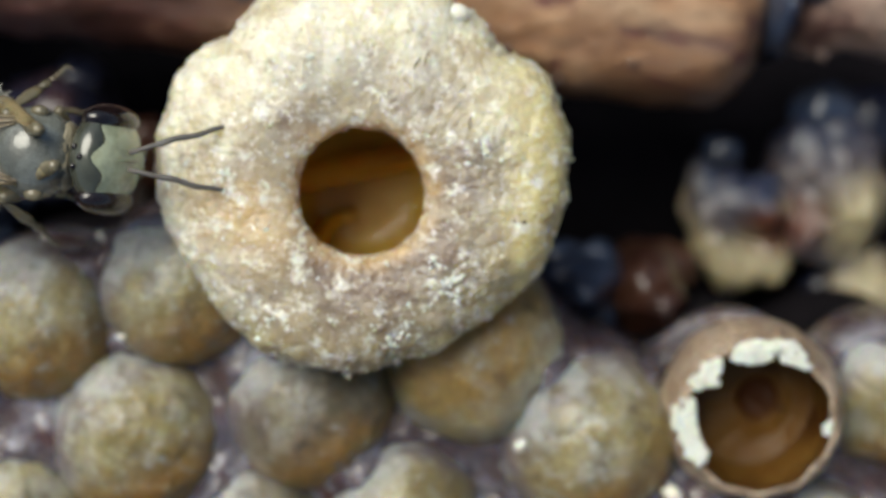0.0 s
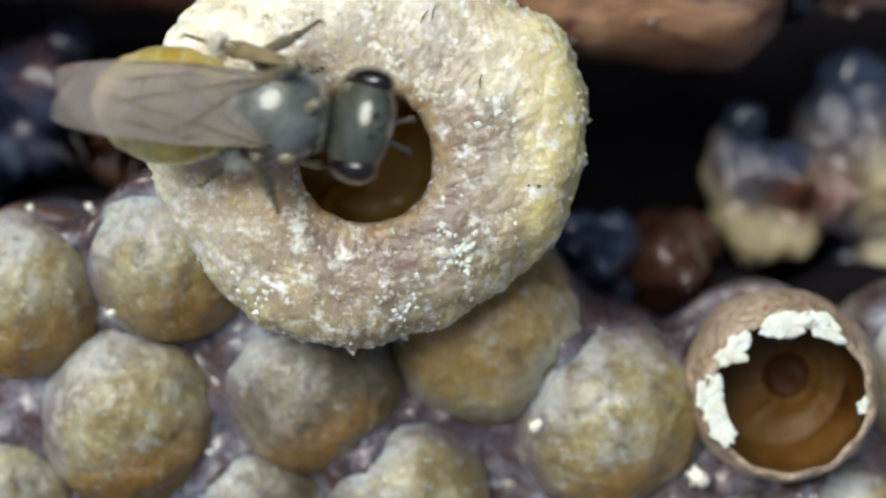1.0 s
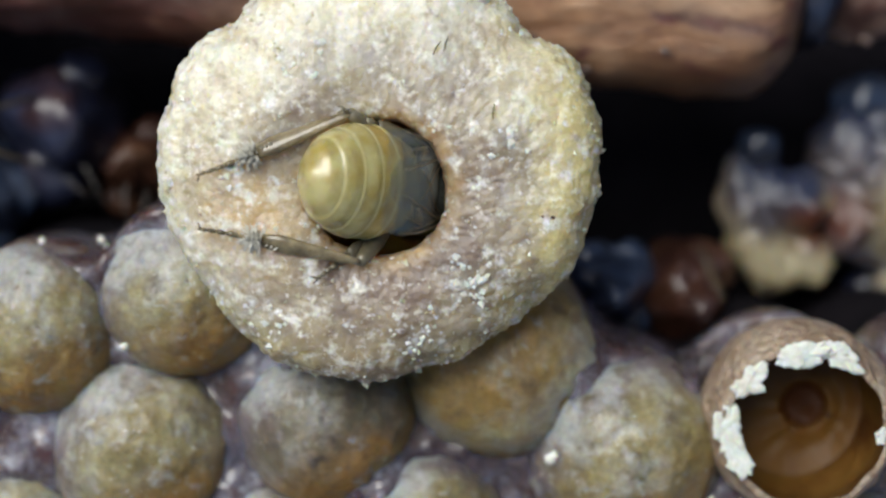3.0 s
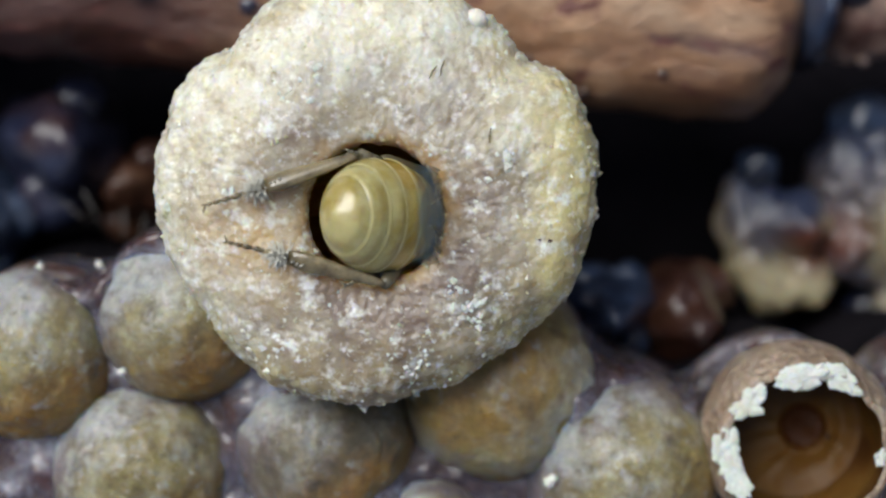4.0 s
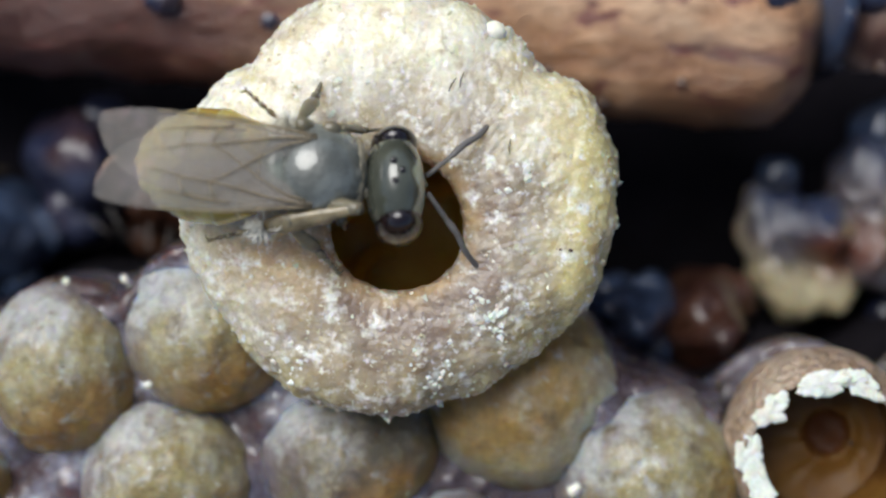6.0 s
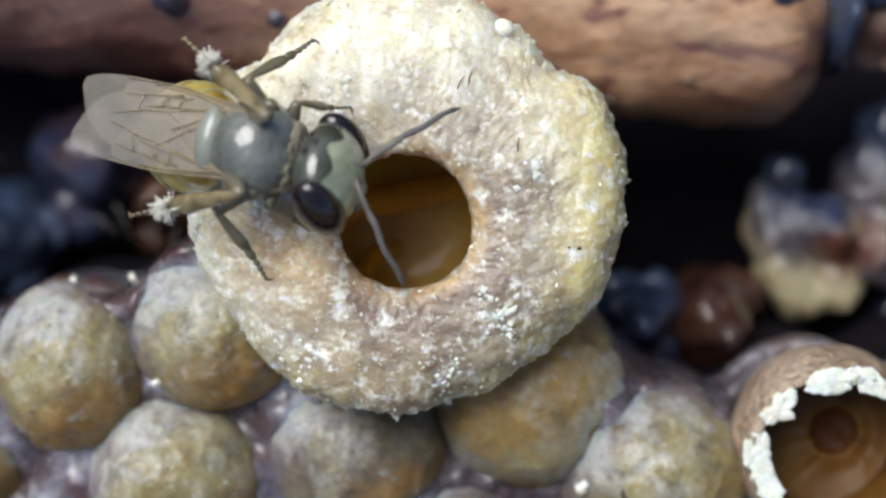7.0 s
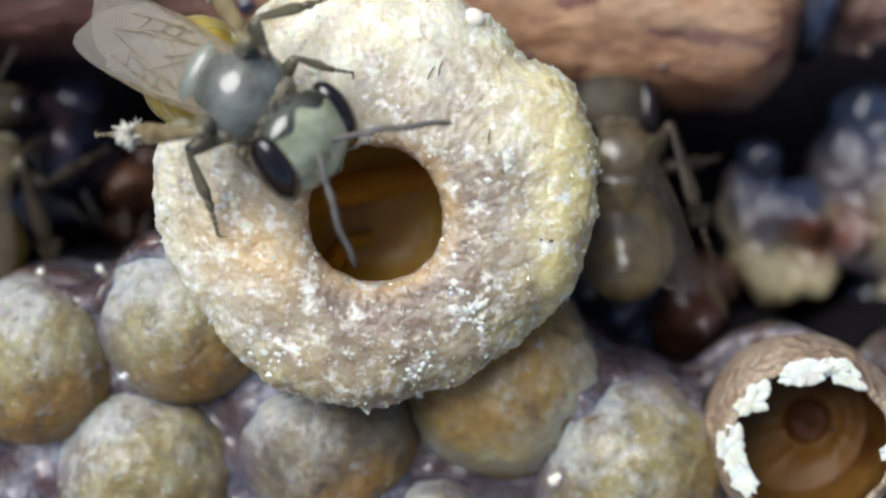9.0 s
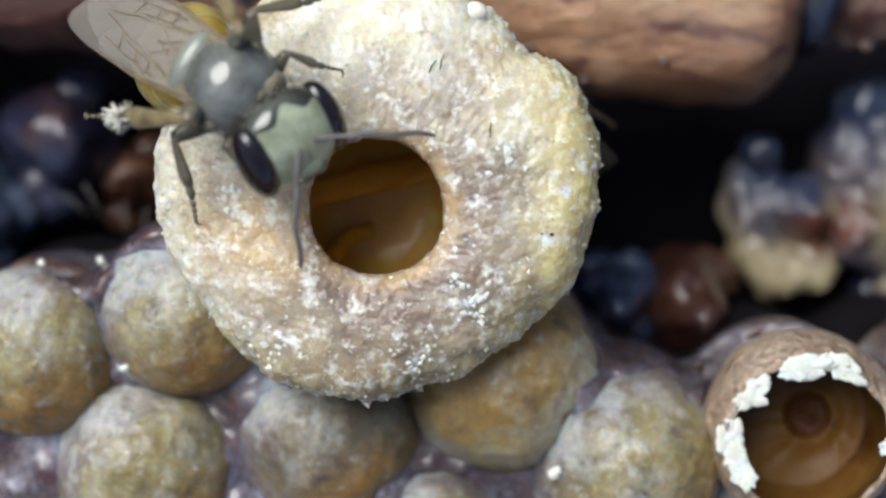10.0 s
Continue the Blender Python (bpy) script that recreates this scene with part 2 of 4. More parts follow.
# blue base colour paints the sky's reflection on black resin
SKY_RESIN = material("black glossy resin with painted sky sheen", [(0.010, 0.013, 0.024), (0.028, 0.046, 0.09), (0.06, 0.072, 0.11)], 0.35, 0.9, [0.38, 0.52, 0.66], bump=0.06, bump_scale=1.2, coat=0.9, coat_rough=0.22)
WOOD = material("weathered hive board", [(0.16, 0.10, 0.06), (0.30, 0.20, 0.12)], 0.7, 0.05, bump=0.3, bump_scale=0.6, stretch=(0.15, 1, 1))

THORAX = material("glossy olive-grey thorax", [(0.085, 0.088, 0.074), (0.155, 0.165, 0.15)], 0.28, 2.2, [0.4, 0.6], coat=1.0, coat_rough=0.05, bump=0.04, bump_scale=3.0)
SKIN = material("pale olive face", [(0.21, 0.23, 0.15), (0.39, 0.42, 0.29)], 0.2, 1.8, [0.42, 0.58], coat=0.5, sss=0.1, depth=0.2)
PALE_FACE = material("pale green-grey face plate", [(0.30, 0.33, 0.22), (0.42, 0.45, 0.31)], 0.22, 2.0, coat=0.5)
DIM_HEAD = material("dull dark head", [(0.02, 0.016, 0.011), (0.06, 0.047, 0.028)], 0.55, 2.5, specular=0.3)
DIM_LEG = material("dark brown leg", [(0.02, 0.015, 0.01), (0.06, 0.045, 0.028)], 0.5, 3.0, specular=0.3)
HEAD_DARK = material("dark glossy crown", [(0.035, 0.038, 0.03), (0.075, 0.08, 0.06)], 0.2, 2.5, coat=0.6)
EYE = material("black-brown compound eye", [(0.005, 0.003, 0.004), (0.012, 0.006, 0.006)], 0.25, 4.0, coat=0.5)
YELLOW = material("honey-yellow abdomen", [(0.40, 0.275, 0.045), (0.56, 0.45, 0.14)], 0.22, 1.8, [0.42, 0.6], sss=0.8, glow=(1, 0.7, 0.2), depth=0.3, coat=1.0, coat_rough=0.10, bump=0.02, bump_scale=8, spots=(0.46, 0.40, 0.17), spot_scale=2.0, spot_at=(0.55, 0.7))
TAN_SKIN = material("olive-tan abdomen", [(0.37, 0.29, 0.085), (0.51, 0.45, 0.20)], 0.22, 1.8, [0.42, 0.6], sss=0.8, glow=(1, 0.7, 0.2), depth=0.3, coat=1.0, coat_rough=0.10, bump=0.02, bump_scale=8)
BAND_SKIN = material("pale plate edge", [(0.45, 0.36, 0.13), (0.58, 0.50, 0.22)], 0.25, 2.0, sss=0.5, glow=(1, 0.7, 0.3), depth=0.2, coat=0.8, coat_rough=0.12)
BROWN_SKIN = material("glossy brown abdomen", [(0.10, 0.062, 0.018), (0.21, 0.145, 0.042)], 0.3, 1.6, [0.4, 0.6], sss=0.6, glow=(1, 0.6, 0.2), depth=0.4, coat=0.9, coat_rough=0.08)
BROWN_BAND = material("tan plate edge", [(0.10, 0.062, 0.018), (0.19, 0.13, 0.04)], 0.3, 2.0, sss=0.4, depth=0.2, coat=0.6)
DARK_THORAX = material("dark glossy thorax", [(0.06, 0.045, 0.026), (0.15, 0.115, 0.06)], 0.3, 1.8, [0.4, 0.6], coat=0.8, coat_rough=0.1, bump=0.03, bump_scale=3)
LEG = material("olive-brown leg", [(0.08, 0.07, 0.045), (0.19, 0.165, 0.105)], 0.35, 3.0, coat=0.3, sss=0.1, depth=0.1)
FEELER = material("grey-brown antenna", [(0.09, 0.08, 0.075), (0.15, 0.14, 0.13)], 0.5, 4.0)
VEIN = material("brown wing vein", [(0.13, 0.10, 0.06), (0.30, 0.24, 0.15)], 0.35, 3.0)
GOLD_LEG = material("pale golden shin", [(0.09, 0.07, 0.036), (0.25, 0.20, 0.11)], 0.3, 3.0, [0.4, 0.62], coat=0.6, sss=0.2, depth=0.1)
REAR_PLATE = material("pale grey-green plate", [(0.15, 0.16, 0.13), (0.25, 0.265, 0.225)], 0.3, 2.0, coat=0.3)
TAN_COAT = material("pale tan short fur", [(0.26, 0.22, 0.14), (0.46, 0.41, 0.30)], 0.6, 5.0, bump=0.05, bump_scale=14)
HAIR = material("pale hair tuft", [(0.5, 0.48, 0.40), (0.68, 0.66, 0.58)], 0.6, 3.0)


def film_material(name, tint, cover, sheen=True):
    """A thin clear wing skin: mostly clear, with a glossy iridescent coat."""
    m = bpy.data.materials.new(name)
    m.use_nodes = True
    n, link = m.node_tree.nodes, m.node_tree.links
    b = n["Principled BSDF"]
    b.inputs["Base Color"].default_value = (*tint, 1)
    b.inputs["Roughness"].default_value = 0.34
    b.inputs["Specular IOR Level"].default_value = 0.55
    where, size, t = n.new("ShaderNodeTexCoord"), n.new("ShaderNodeMapping"), n.new("ShaderNodeTexNoise")
    size.inputs["Scale"].default_value = (1000, 1000, 1000)
    t.inputs["Scale"].default_value = 1.1
    link.new(where.outputs["Object"], size.inputs["Vector"])
    link.new(size.outputs[0], t.inputs["Vector"])
    thick = n.new("ShaderNodeMapRange")
    thick.inputs["To Min"].default_value, thick.inputs["To Max"].default_value = 250, 420
    link.new(t.outputs["Fac"], thick.inputs["Value"])
    if sheen:
        b.inputs["Thin Film IOR"].default_value = 1.12
        link.new(thick.outputs[0], b.inputs["Thin Film Thickness"])
    ripple, relief = n.new("ShaderNodeTexNoise"), n.new("ShaderNodeBump")
    ripple.inputs["Scale"].default_value = 3.5
    link.new(size.outputs[0], ripple.inputs["Vector"])
    relief.inputs["Strength"].default_value, relief.inputs["Distance"].default_value = 0.8, 0.05 * MM
    link.new(ripple.outputs["Fac"], relief.inputs["Height"])
    link.new(relief.outputs[0], b.inputs["Normal"])
    clear, mix = n.new("ShaderNodeBsdfTransparent"), n.new("ShaderNodeMixShader")
    amount = n.new("ShaderNodeMapRange")
    amount.inputs["To Min"].default_value, amount.inputs["To Max"].default_value = cover - 0.12, cover + 0.12
    link.new(t.outputs["Fac"], amount.inputs["Value"])
    link.new(amount.outputs[0], mix.inputs["Fac"])
    link.new(clear.outputs[0], mix.inputs[1])
    link.new(b.outputs[0], mix.inputs[2])
    link.new(mix.outputs[0], n["Material Output"].inputs["Surface"])
    return m


FILM = film_material("clear wing film", (0.32, 0.295, 0.26), 0.40)
DIM_FILM = film_material("brownish wing film", (0.10, 0.085, 0.07), 0.15, False)


# ---- shapes: all give (points, faces) in millimetres ----
def rough(p, size, seed=0.0):
    return noise.noise(Vector((p[0] * size + seed, p[1] * size + seed * 1.7, p[2] * size - seed)))


def rings_mesh(rings, close_start=True, close_end=True):
    """Skins a list of rings with the same count of points."""
    n = len(rings[0])
    pts = [p for r in rings for p in r]
    faces = []
    for i in range(len(rings) - 1):
        for j in range(n):
            k = (j + 1) % n
            faces.append((i * n + j, i * n + k, (i + 1) * n + k, (i + 1) * n + j))
    if close_start:
        faces.append(tuple(reversed(range(n))))
    if close_end:
        faces.append(tuple(range((len(rings) - 1) * n, len(rings) * n)))
    return pts, faces


def blob(rx, ry, rz, nu=32, nv=20, bend=None, at=(0, 0, 0)):
    """An ellipsoid whose poles lie on x; bend(unit point) scales each point."""
    rings = []
    for i in range(nv + 1):
        a = math.pi * min(max(i / nv, 0.002), 0.998)
        ring = []
        for j in range(nu):
            b = 2 * math.pi * j / nu
            u = (-math.cos(a), math.sin(a) * math.cos(b), math.sin(a) * math.sin(b))
            s = bend(u) if bend else 1.0
            ring.append((at[0] + rx * u[0] * s, at[1] + ry * u[1] * s, at[2] + rz * u[2] * s))
        rings.append(ring)
    return rings_mesh(rings)


def tube(points, radii, n=8, flat=1.0):
    """A tapered tube along points; flat squeezes it across its second axis."""
    rings = []
    pts = [Vector(p) for p in points]
    for i, p in enumerate(pts):
        way = (pts[min(i + 1, len(pts) - 1)] - pts[max(i - 1, 0)]).normalized()
        side = way.cross(Vector((0, 0, 1)) if abs(way.z) < 0.9 else Vector((0, 1, 0))).normalized()
        up = side.cross(way)
        rings.append([tuple(p + side * (math.cos(2 * math.pi * j / n) * radii[i] * flat) + up * (math.sin(2 * math.pi * j / n) * radii[i])) for j in range(n)])
    return rings_mesh(rings)


def joined(*shapes):
    pts, faces = [], []
    for p, f in shapes:
        k = len(pts)
        pts += list(p)
        faces += [tuple(i + k for i in q) for q in f]
    return pts, faces


def mesh_of(name, shape, mat, smooth=True):
    me = bpy.data.meshes.new(name)
    me.from_pydata([(x * MM, y * MM, z * MM) for x, y, z in shape[0]], [], shape[1])
    me.polygons.foreach_set("use_smooth", [smooth] * len(me.polygons))
    me.materials.append(mat)
    me.update()
    return me


def part(name, shape, mat, parent=None, label="", at=None, smooth=True):
    """One mesh object, under a thing or a part where one is given."""
    ob = new(name, mesh_of(name, shape, mat, smooth))
    if parent:
        ob.parent = parent
    if at is not None:
        ob.matrix_basis = at
    return tagged(ob, label)


def box_shape(x0, y0, z0, x1, y1, z1):
    p = [(x, y, z) for z in (z0, z1) for y in (y0, y1) for x in (x0, x1)]
    return p, [(0, 2, 3, 1), (4, 5, 7, 6), (0, 1, 5, 4), (2, 6, 7, 3), (0, 4, 6, 2), (1, 3, 7, 5)]


def smooth_step(a, b, x):
    x = min(max((x - a) / (b - a), 0.0), 1.0)
    return x * x * (3 - 2 * x)


# ---- the hive and the comb mass ----
CELLS = [   # place, radius, length over width, seed
    (-5.39, -1.55, 3.55, 1.12, 1.12, 1), (-3.30, -0.98, 3.7, 1.22, 1.0, 2), (-3.96, -3.24, 3.3, 1.32, 1.0, 3), (-1.38, -2.80, 3.4, 1.26, 1.0, 4),
    (1.12, -1.95, 3.2, 1.36, 1.0, 5), (2.86, -3.22, 3.25, 1.40, 1.0, 6), (0.01, -4.42, 3.2, 1.2, 1.0, 7), (-2.24, -4.60, 3.0, 1.08, 1.0, 8),
    (-5.88, -4.45, 2.9, 1.15, 1.0, 9), (6.4, -4.95, 3.2, 1.15, 1.0, 10), (4.5, -5.3, 3.1, 1.2, 1.0, 11), (7.6, -2.53, 2.6, 1.15, 1.0, 12),
    (-7.2, -2.9, 3.2, 1.15, 1.0, 13), (2.0, -5.6, 3.0, 1.15, 1.0, 14)]
OPENED = (5.25, -2.66, 3.8, 1.36)


def comb_height(x, y):
    """The wax mass under the cells falls off into the dark cavity."""
    edge = -0.85 + 0.35 * math.sin(x * 0.9 + 0.6) - 2.0 * smooth_step(1.0, 3.2, x) + 0.3 * rough((x, y, 0), 0.7, 4)
    inside = 1 - smooth_step(edge - 0.5, edge + 1.1, y)
    neck = 1 - smooth_step(1.5, 2.6, math.hypot(x - HOLE[0], y - HOLE[1]))
    h = -4.0 + 6.9 * max(inside, neck)
    for cx, cy, cz, r, *_ in CELLS + [OPENED]:
        d = math.hypot(x - cx, y - cy) / r
        if d < 1.55:
            lean = (0.55 * (cx - x) + 0.8 * (y - cy)) / max(0.2, d * r)
            rise = 0.0 if cz == OPENED[2] else 0.46 + 0.26 * lean + 0.12 * math.sin(3.1 * x + 2.3 * y) + 0.1 * math.sin(cx * 5)
            h = max(h, h + (cz + rise - h) * (1 - smooth_step(0.92, 1.2 if cz == OPENED[2] else 1.65, d)))
        if d < 0.62 and cz != OPENED[2]:
            h = min(h, cz)
        if cz == OPENED[2] and d < 1.0:
            h = min(h, 2.3)
    if math.hypot(x - HOLE[0], y - HOLE[1]) < 1.6:
        return 2.4
    return h + 0.25 * rough((x, y, 0), 1.1, 9) + 0.12 * rough((x, y, 0), 2.6, 2) + 0.05 * rough((x, y, 0), 6.0, 5) + 0.5 * rough((x, y, 0), 0.35, 1)


def sheet(x0, x1, y0, y1, step, height):
    nx, ny = int((x1 - x0) / step) + 1, int((y1 - y0) / step) + 1
    pts = [(x0 + i * step, y0 + j * step, height(x0 + i * step, y0 + j * step)) for j in range(ny) for i in range(nx)]
    return pts, [(j * nx + i, j * nx + i + 1, (j + 1) * nx + i + 1, (j + 1) * nx + i) for j in range(ny - 1) for i in range(nx - 1)]


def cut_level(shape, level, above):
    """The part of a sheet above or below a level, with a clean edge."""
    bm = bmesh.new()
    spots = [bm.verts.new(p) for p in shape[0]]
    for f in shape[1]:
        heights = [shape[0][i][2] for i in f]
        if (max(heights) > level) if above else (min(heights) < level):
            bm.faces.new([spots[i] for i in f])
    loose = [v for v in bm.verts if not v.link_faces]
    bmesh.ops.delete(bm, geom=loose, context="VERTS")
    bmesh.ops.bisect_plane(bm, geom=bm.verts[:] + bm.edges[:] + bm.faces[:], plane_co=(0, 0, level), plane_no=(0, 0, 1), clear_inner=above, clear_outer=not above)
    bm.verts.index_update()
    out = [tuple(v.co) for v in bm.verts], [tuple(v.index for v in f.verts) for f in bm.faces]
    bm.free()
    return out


mass = sheet(-11, 11, -8.5, 3.5, 0.06, comb_height)
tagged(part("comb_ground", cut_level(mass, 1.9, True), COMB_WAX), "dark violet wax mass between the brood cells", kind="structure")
# below the cut the bank is coloured black as shade
tagged(part("cavity_bank", cut_level(mass, 1.9, False), CAVITY_SHADE), "bank that falls from the comb into the cavity, painted black as shade", kind="structure")
tagged(part("floor", sheet(-60, 60, -45, 45, 1.5, lambda x, y: -3.4 + 0.4 * rough((x, y, 0), 0.3, 3)), CAVITY_SHADE), "floor of the nest cavity, painted black as deep shade", kind="structure")
for side, box in (("north", (-64, 45, -12, 64, 53, 16)), ("south", (-64, -53, -12, 64, -45, 16)), ("east", (60, -45, -12, 68, 45, 16)), ("west", (-68, -45, -12, -60, 45, 16))):
    tagged(part("wall_" + side, box_shape(*box), WOOD, smooth=False), "weathered wooden board of the hive box", kind="structure")


# ---- the pot with its wide mouth ----
POT_OUTLINE = (2.87, 3.00, 2.96, 2.66, 2.74, 2.90, 3.00, 3.02, 2.98, 2.83, 3.05, 3.05, 3.02, 2.90, 2.86, 2.93, 2.88, 2.85, 2.84, 2.72, 2.64, 2.68, 2.80, 2.84)   # every 15 degrees


def pot_outline(a):
    k = (math.degrees(a) / 15) % 24
    i, f = int(k) % 24, k % 1
    f = f * f * (3 - 2 * f)
    return POT_OUTLINE[i] * (1 - f) + POT_OUTLINE[(i + 1) % 24] * f


def pot_ring(r, z, n, grains, start=0.0):
    """One ring of the pot; its middle slides from the mouth to the outline's middle as it widens."""
    k = smooth_step(0.9, 2.6, r)
    cx, cy = HOLE[0] + (DISC[0] - HOLE[0]) * k, HOLE[1] + (DISC[1] - HOLE[1]) * k
    ring = []
    for j in range(n):
        a = start + 2 * math.pi * j / n
        u = (math.cos(a), math.sin(a))
        p = (u[0] * r, u[1] * r, z)
        s = 1 + k * (pot_outline(a) / 2.92 - 1) + (1 - k) * (0.03 * rough((u[0], u[1], 0), 1.6, 5) + 0.028 * rough((u[0], u[1], z), 5.5, 7) + 0.026 * rough((u[0], u[1], z), 12.0, 9))
        d = 0.08 * rough(p, 1.3, 1) + 0.03 * rough(p, 3.0, 2)
        if grains > 0.8:
            q = Vector(p)
            d += (0.05 * (0.45 - noise.voronoi(q * 4.6)[0][0]) + 0.022 * (0.45 - noise.voronoi(q * 10.0)[0][0])) * (0.5 + 1.2 * rough(p, 0.9, 12)) * (1 - 0.35 * smooth_step(2.2, 2.8, r)) + 0.012 * rough(p, 15.0, 8)
        d *= grains
        edge = grains * smooth_step(2.4, 2.8, r)
        d += edge * (0.05 * rough(p, 3.0, 14) + 0.035 * rough(p, 8.0, 16))
        rr = r * s + d * (0.35 + 0.65 * smooth_step(2.2, 2.7, r))
        ring.append((cx + u[0] * rr, cy + u[1] * rr, z + d * (0.3 + 0.8 * (z > 5.0))))
    return ring


def curve(points, step):
    """Points along a smooth line through (r, z) marks."""
    out = []
    for i in range(len(points) - 1):
        p0, p1, p2, p3 = (np.array(points[min(max(i + q, 0), len(points) - 1)]) for q in (-1, 0, 1, 2))
        count = max(2, int(np.linalg.norm(p2 - p1) / step))
        for t in np.arange(count) / count:
            out.append(0.5 * (2 * p1 + (p2 - p0) * t + (2 * p0 - 5 * p1 + 4 * p2 - p3) * t * t + (3 * p1 - p0 - 3 * p2 + p3) * t ** 3))
    return out + [np.array(points[-1])]


def crystal(spot, size, rnd):
    """A small uneven eight-sided wax grain."""
    dice = [(0.0, 1.0, 0.0), (0.0, -1.0, 0.0), (1.0, 0.0, 0.0), (-1.0, 0.0, 0.0), (0.0, 0.0, 1.0), (0.0, 0.0, -1.0)]
    sides = [(4, 2, 0), (4, 0, 3), (4, 3, 1), (4, 1, 2), (5, 0, 2), (5, 3, 0), (5, 1, 3), (5, 2, 1)]
    turn = Euler((rnd.uniform(0, 6), rnd.uniform(0, 6), rnd.uniform(0, 6))).to_matrix()
    return [tuple(spot + turn @ (Vector(q) * size * rnd.uniform(0.6, 1.2)) - Vector((0, 0, size * 0.5))) for q in dice], sides


def build_pot():
    pot = new("wax_pot")
    pot.matrix_basis = view(0, 0, 0)
    tagged(pot, "pale cream grainy wax pot with a round open mouth", "wax pot")
    outer = curve([(0.88, 5.62), (0.90, 5.86), (1.02, 6.0), (1.4, 6.07), (1.85, 6.05), (2.25, 5.97), (2.64, 5.77), (2.84, 5.36), (2.84, 4.85), (2.72, 4.45), (2.45, 4.1), (2.05, 3.5), (1.85, 2.8), (1.95, 1.5)], 0.027)
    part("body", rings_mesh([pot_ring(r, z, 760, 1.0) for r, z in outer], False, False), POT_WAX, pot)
    inner = curve([(0.02, 3.0), (0.8, 3.08), (1.2, 3.5), (1.32, 4.2), (1.22, 4.9), (1.0, 5.4), (0.885, 5.66)], 0.06)
    part("lining", rings_mesh([pot_ring(r + 0.05 * math.sin(z * 6.0) * smooth_step(0.9, 1.2, r), z, 160, 0.7) for r, z in inner], True, False), AMBER_WALL, pot, "amber wax lining")
    for line, size in (([(-1.75, 0.55, 3.9), (-1.2, 0.72, 3.55), (-0.6, 0.86, 3.3), (0.0, 1.0, 3.4), (0.6, 1.15, 3.9)], 0.20), ([(-1.3, -0.3, 3.6), (-1.1, 0.0, 3.15), (-0.75, 0.1, 3.02)], 0.13)):
        ridge = tube([tuple(p) for p in curve(line, 0.08)], [size] * len(curve(line, 0.08)), 14)
        part("fold", ([tuple(Vector(p) * (1 + 0.02 * rough(p, 3.0, 2))) for p in ridge[0]], ridge[1]), FOLD_WAX, pot, "dark amber wax fold")
    rnd = random.Random(11)
    crystals = []
    face = [(r, z) for r, z in outer if z > 4.4 and r > 0.9]
    for _ in range(1700):
        r, z = rnd.choice(face)
        if rnd.random() > r / 2.84:
            continue
        j = rnd.randrange(760)
        spot = Vector(pot_ring(r, z, 1, 1.0, 2 * math.pi * j / 760)[0])
        size = rnd.choice((0.02, 0.026, 0.034, 0.055)) * rnd.uniform(0.7, 1.3)
        crystals.append(crystal(spot, size, rnd))
    tagged(part("wax_grain", joined(*crystals), GRAIN, pot, "fine pale wax grains", smooth=False), kind="stuff")
    for x, y, z, r in ((0.69, 2.90, 5.74, 0.14), (-2.55, 2.2, 5.35, 0.07), (-3.35, 0.55, 5.1, 0.1), (1.0, 2.72, 5.6, 0.04)):
        part("granule", blob(r, r, r * 0.8, 12, 8, lambda u: 1 + 0.25 * rough(u, 2.0, x)), FLAKE, pot, "white wax granule", view(x, y, z))

    # white scaly patches beside the mouth, two dark specks and a few dark slivers
    def on_pot(x, y):
        """The place on the pot's face above a spot of the plan."""
        best = None
        for r, z in face[::3]:
            k = smooth_step(0.9, 2.6, r)
            a = math.atan2(y - HOLE[1] - (DISC[1] - HOLE[1]) * k, x - HOLE[0] - (DISC[0] - HOLE[0]) * k)
            p = Vector(pot_ring(r, z, 1, 1.0, a)[0])
            gap = math.hypot(p.x - x, p.y - y)
            if best is None or gap < best[0]:
                best = (gap, p)
        return best[1]

    rnd = random.Random(21)
    for x, y, wide, count in ((0.58, -0.80, 0.26, 26), (0.36, -0.56, 0.12, 6), (-2.05, -1.35, 0.40, 14), (-0.10, -1.45, 0.4, 12), (0.95, 1.0, 0.5, 12), (-1.5, 2.0, 0.5, 12), (-3.28, 0.46, 0.12, 6), (-2.6, 0.6, 0.35, 9)):
        for _ in range(count):
            spot = on_pot(x + rnd.gauss(0, wide * 0.5), y + rnd.gauss(0, wide * 0.4))
            size = rnd.uniform(0.035, 0.08)
            pts, sides = crystal(Vector((0, 0, 0)), size, rnd)
            part("scale", ([(px, py, pz * 0.55) for px, py, pz in pts], sides), FLAKE, pot, "white wax scale", view(spot.x, spot.y, spot.z + 0.012), smooth=False)
    for x, y, z, r in ((1.63, 0.05, 6.03, 0.030), (1.50, 0.06, 6.04, 0.020)):
        z = on_pot(x, y).z + 0.004
        part("speck", blob(r, r * 0.8, r * 0.6, 10, 8, lambda u: 1 + 0.3 * rough(u, 2.0, 4)), RED_WAX, pot, "tiny dark speck", view(x, y, z))
    for x, y, a in ((0.25, 2.24, 75), (0.13, 2.18, 60), (0.86, 1.38, 85)):
        part("sliver", tube([(-0.1, 0, 0), (0, 0.012, 0.012), (0.1, 0, 0)], [0.006, 0.014, 0.006], 6), LEG, pot, "thin dark sliver", view(x, y, on_pot(x, y).z + 0.008, 0, 0, a))


build_pot()


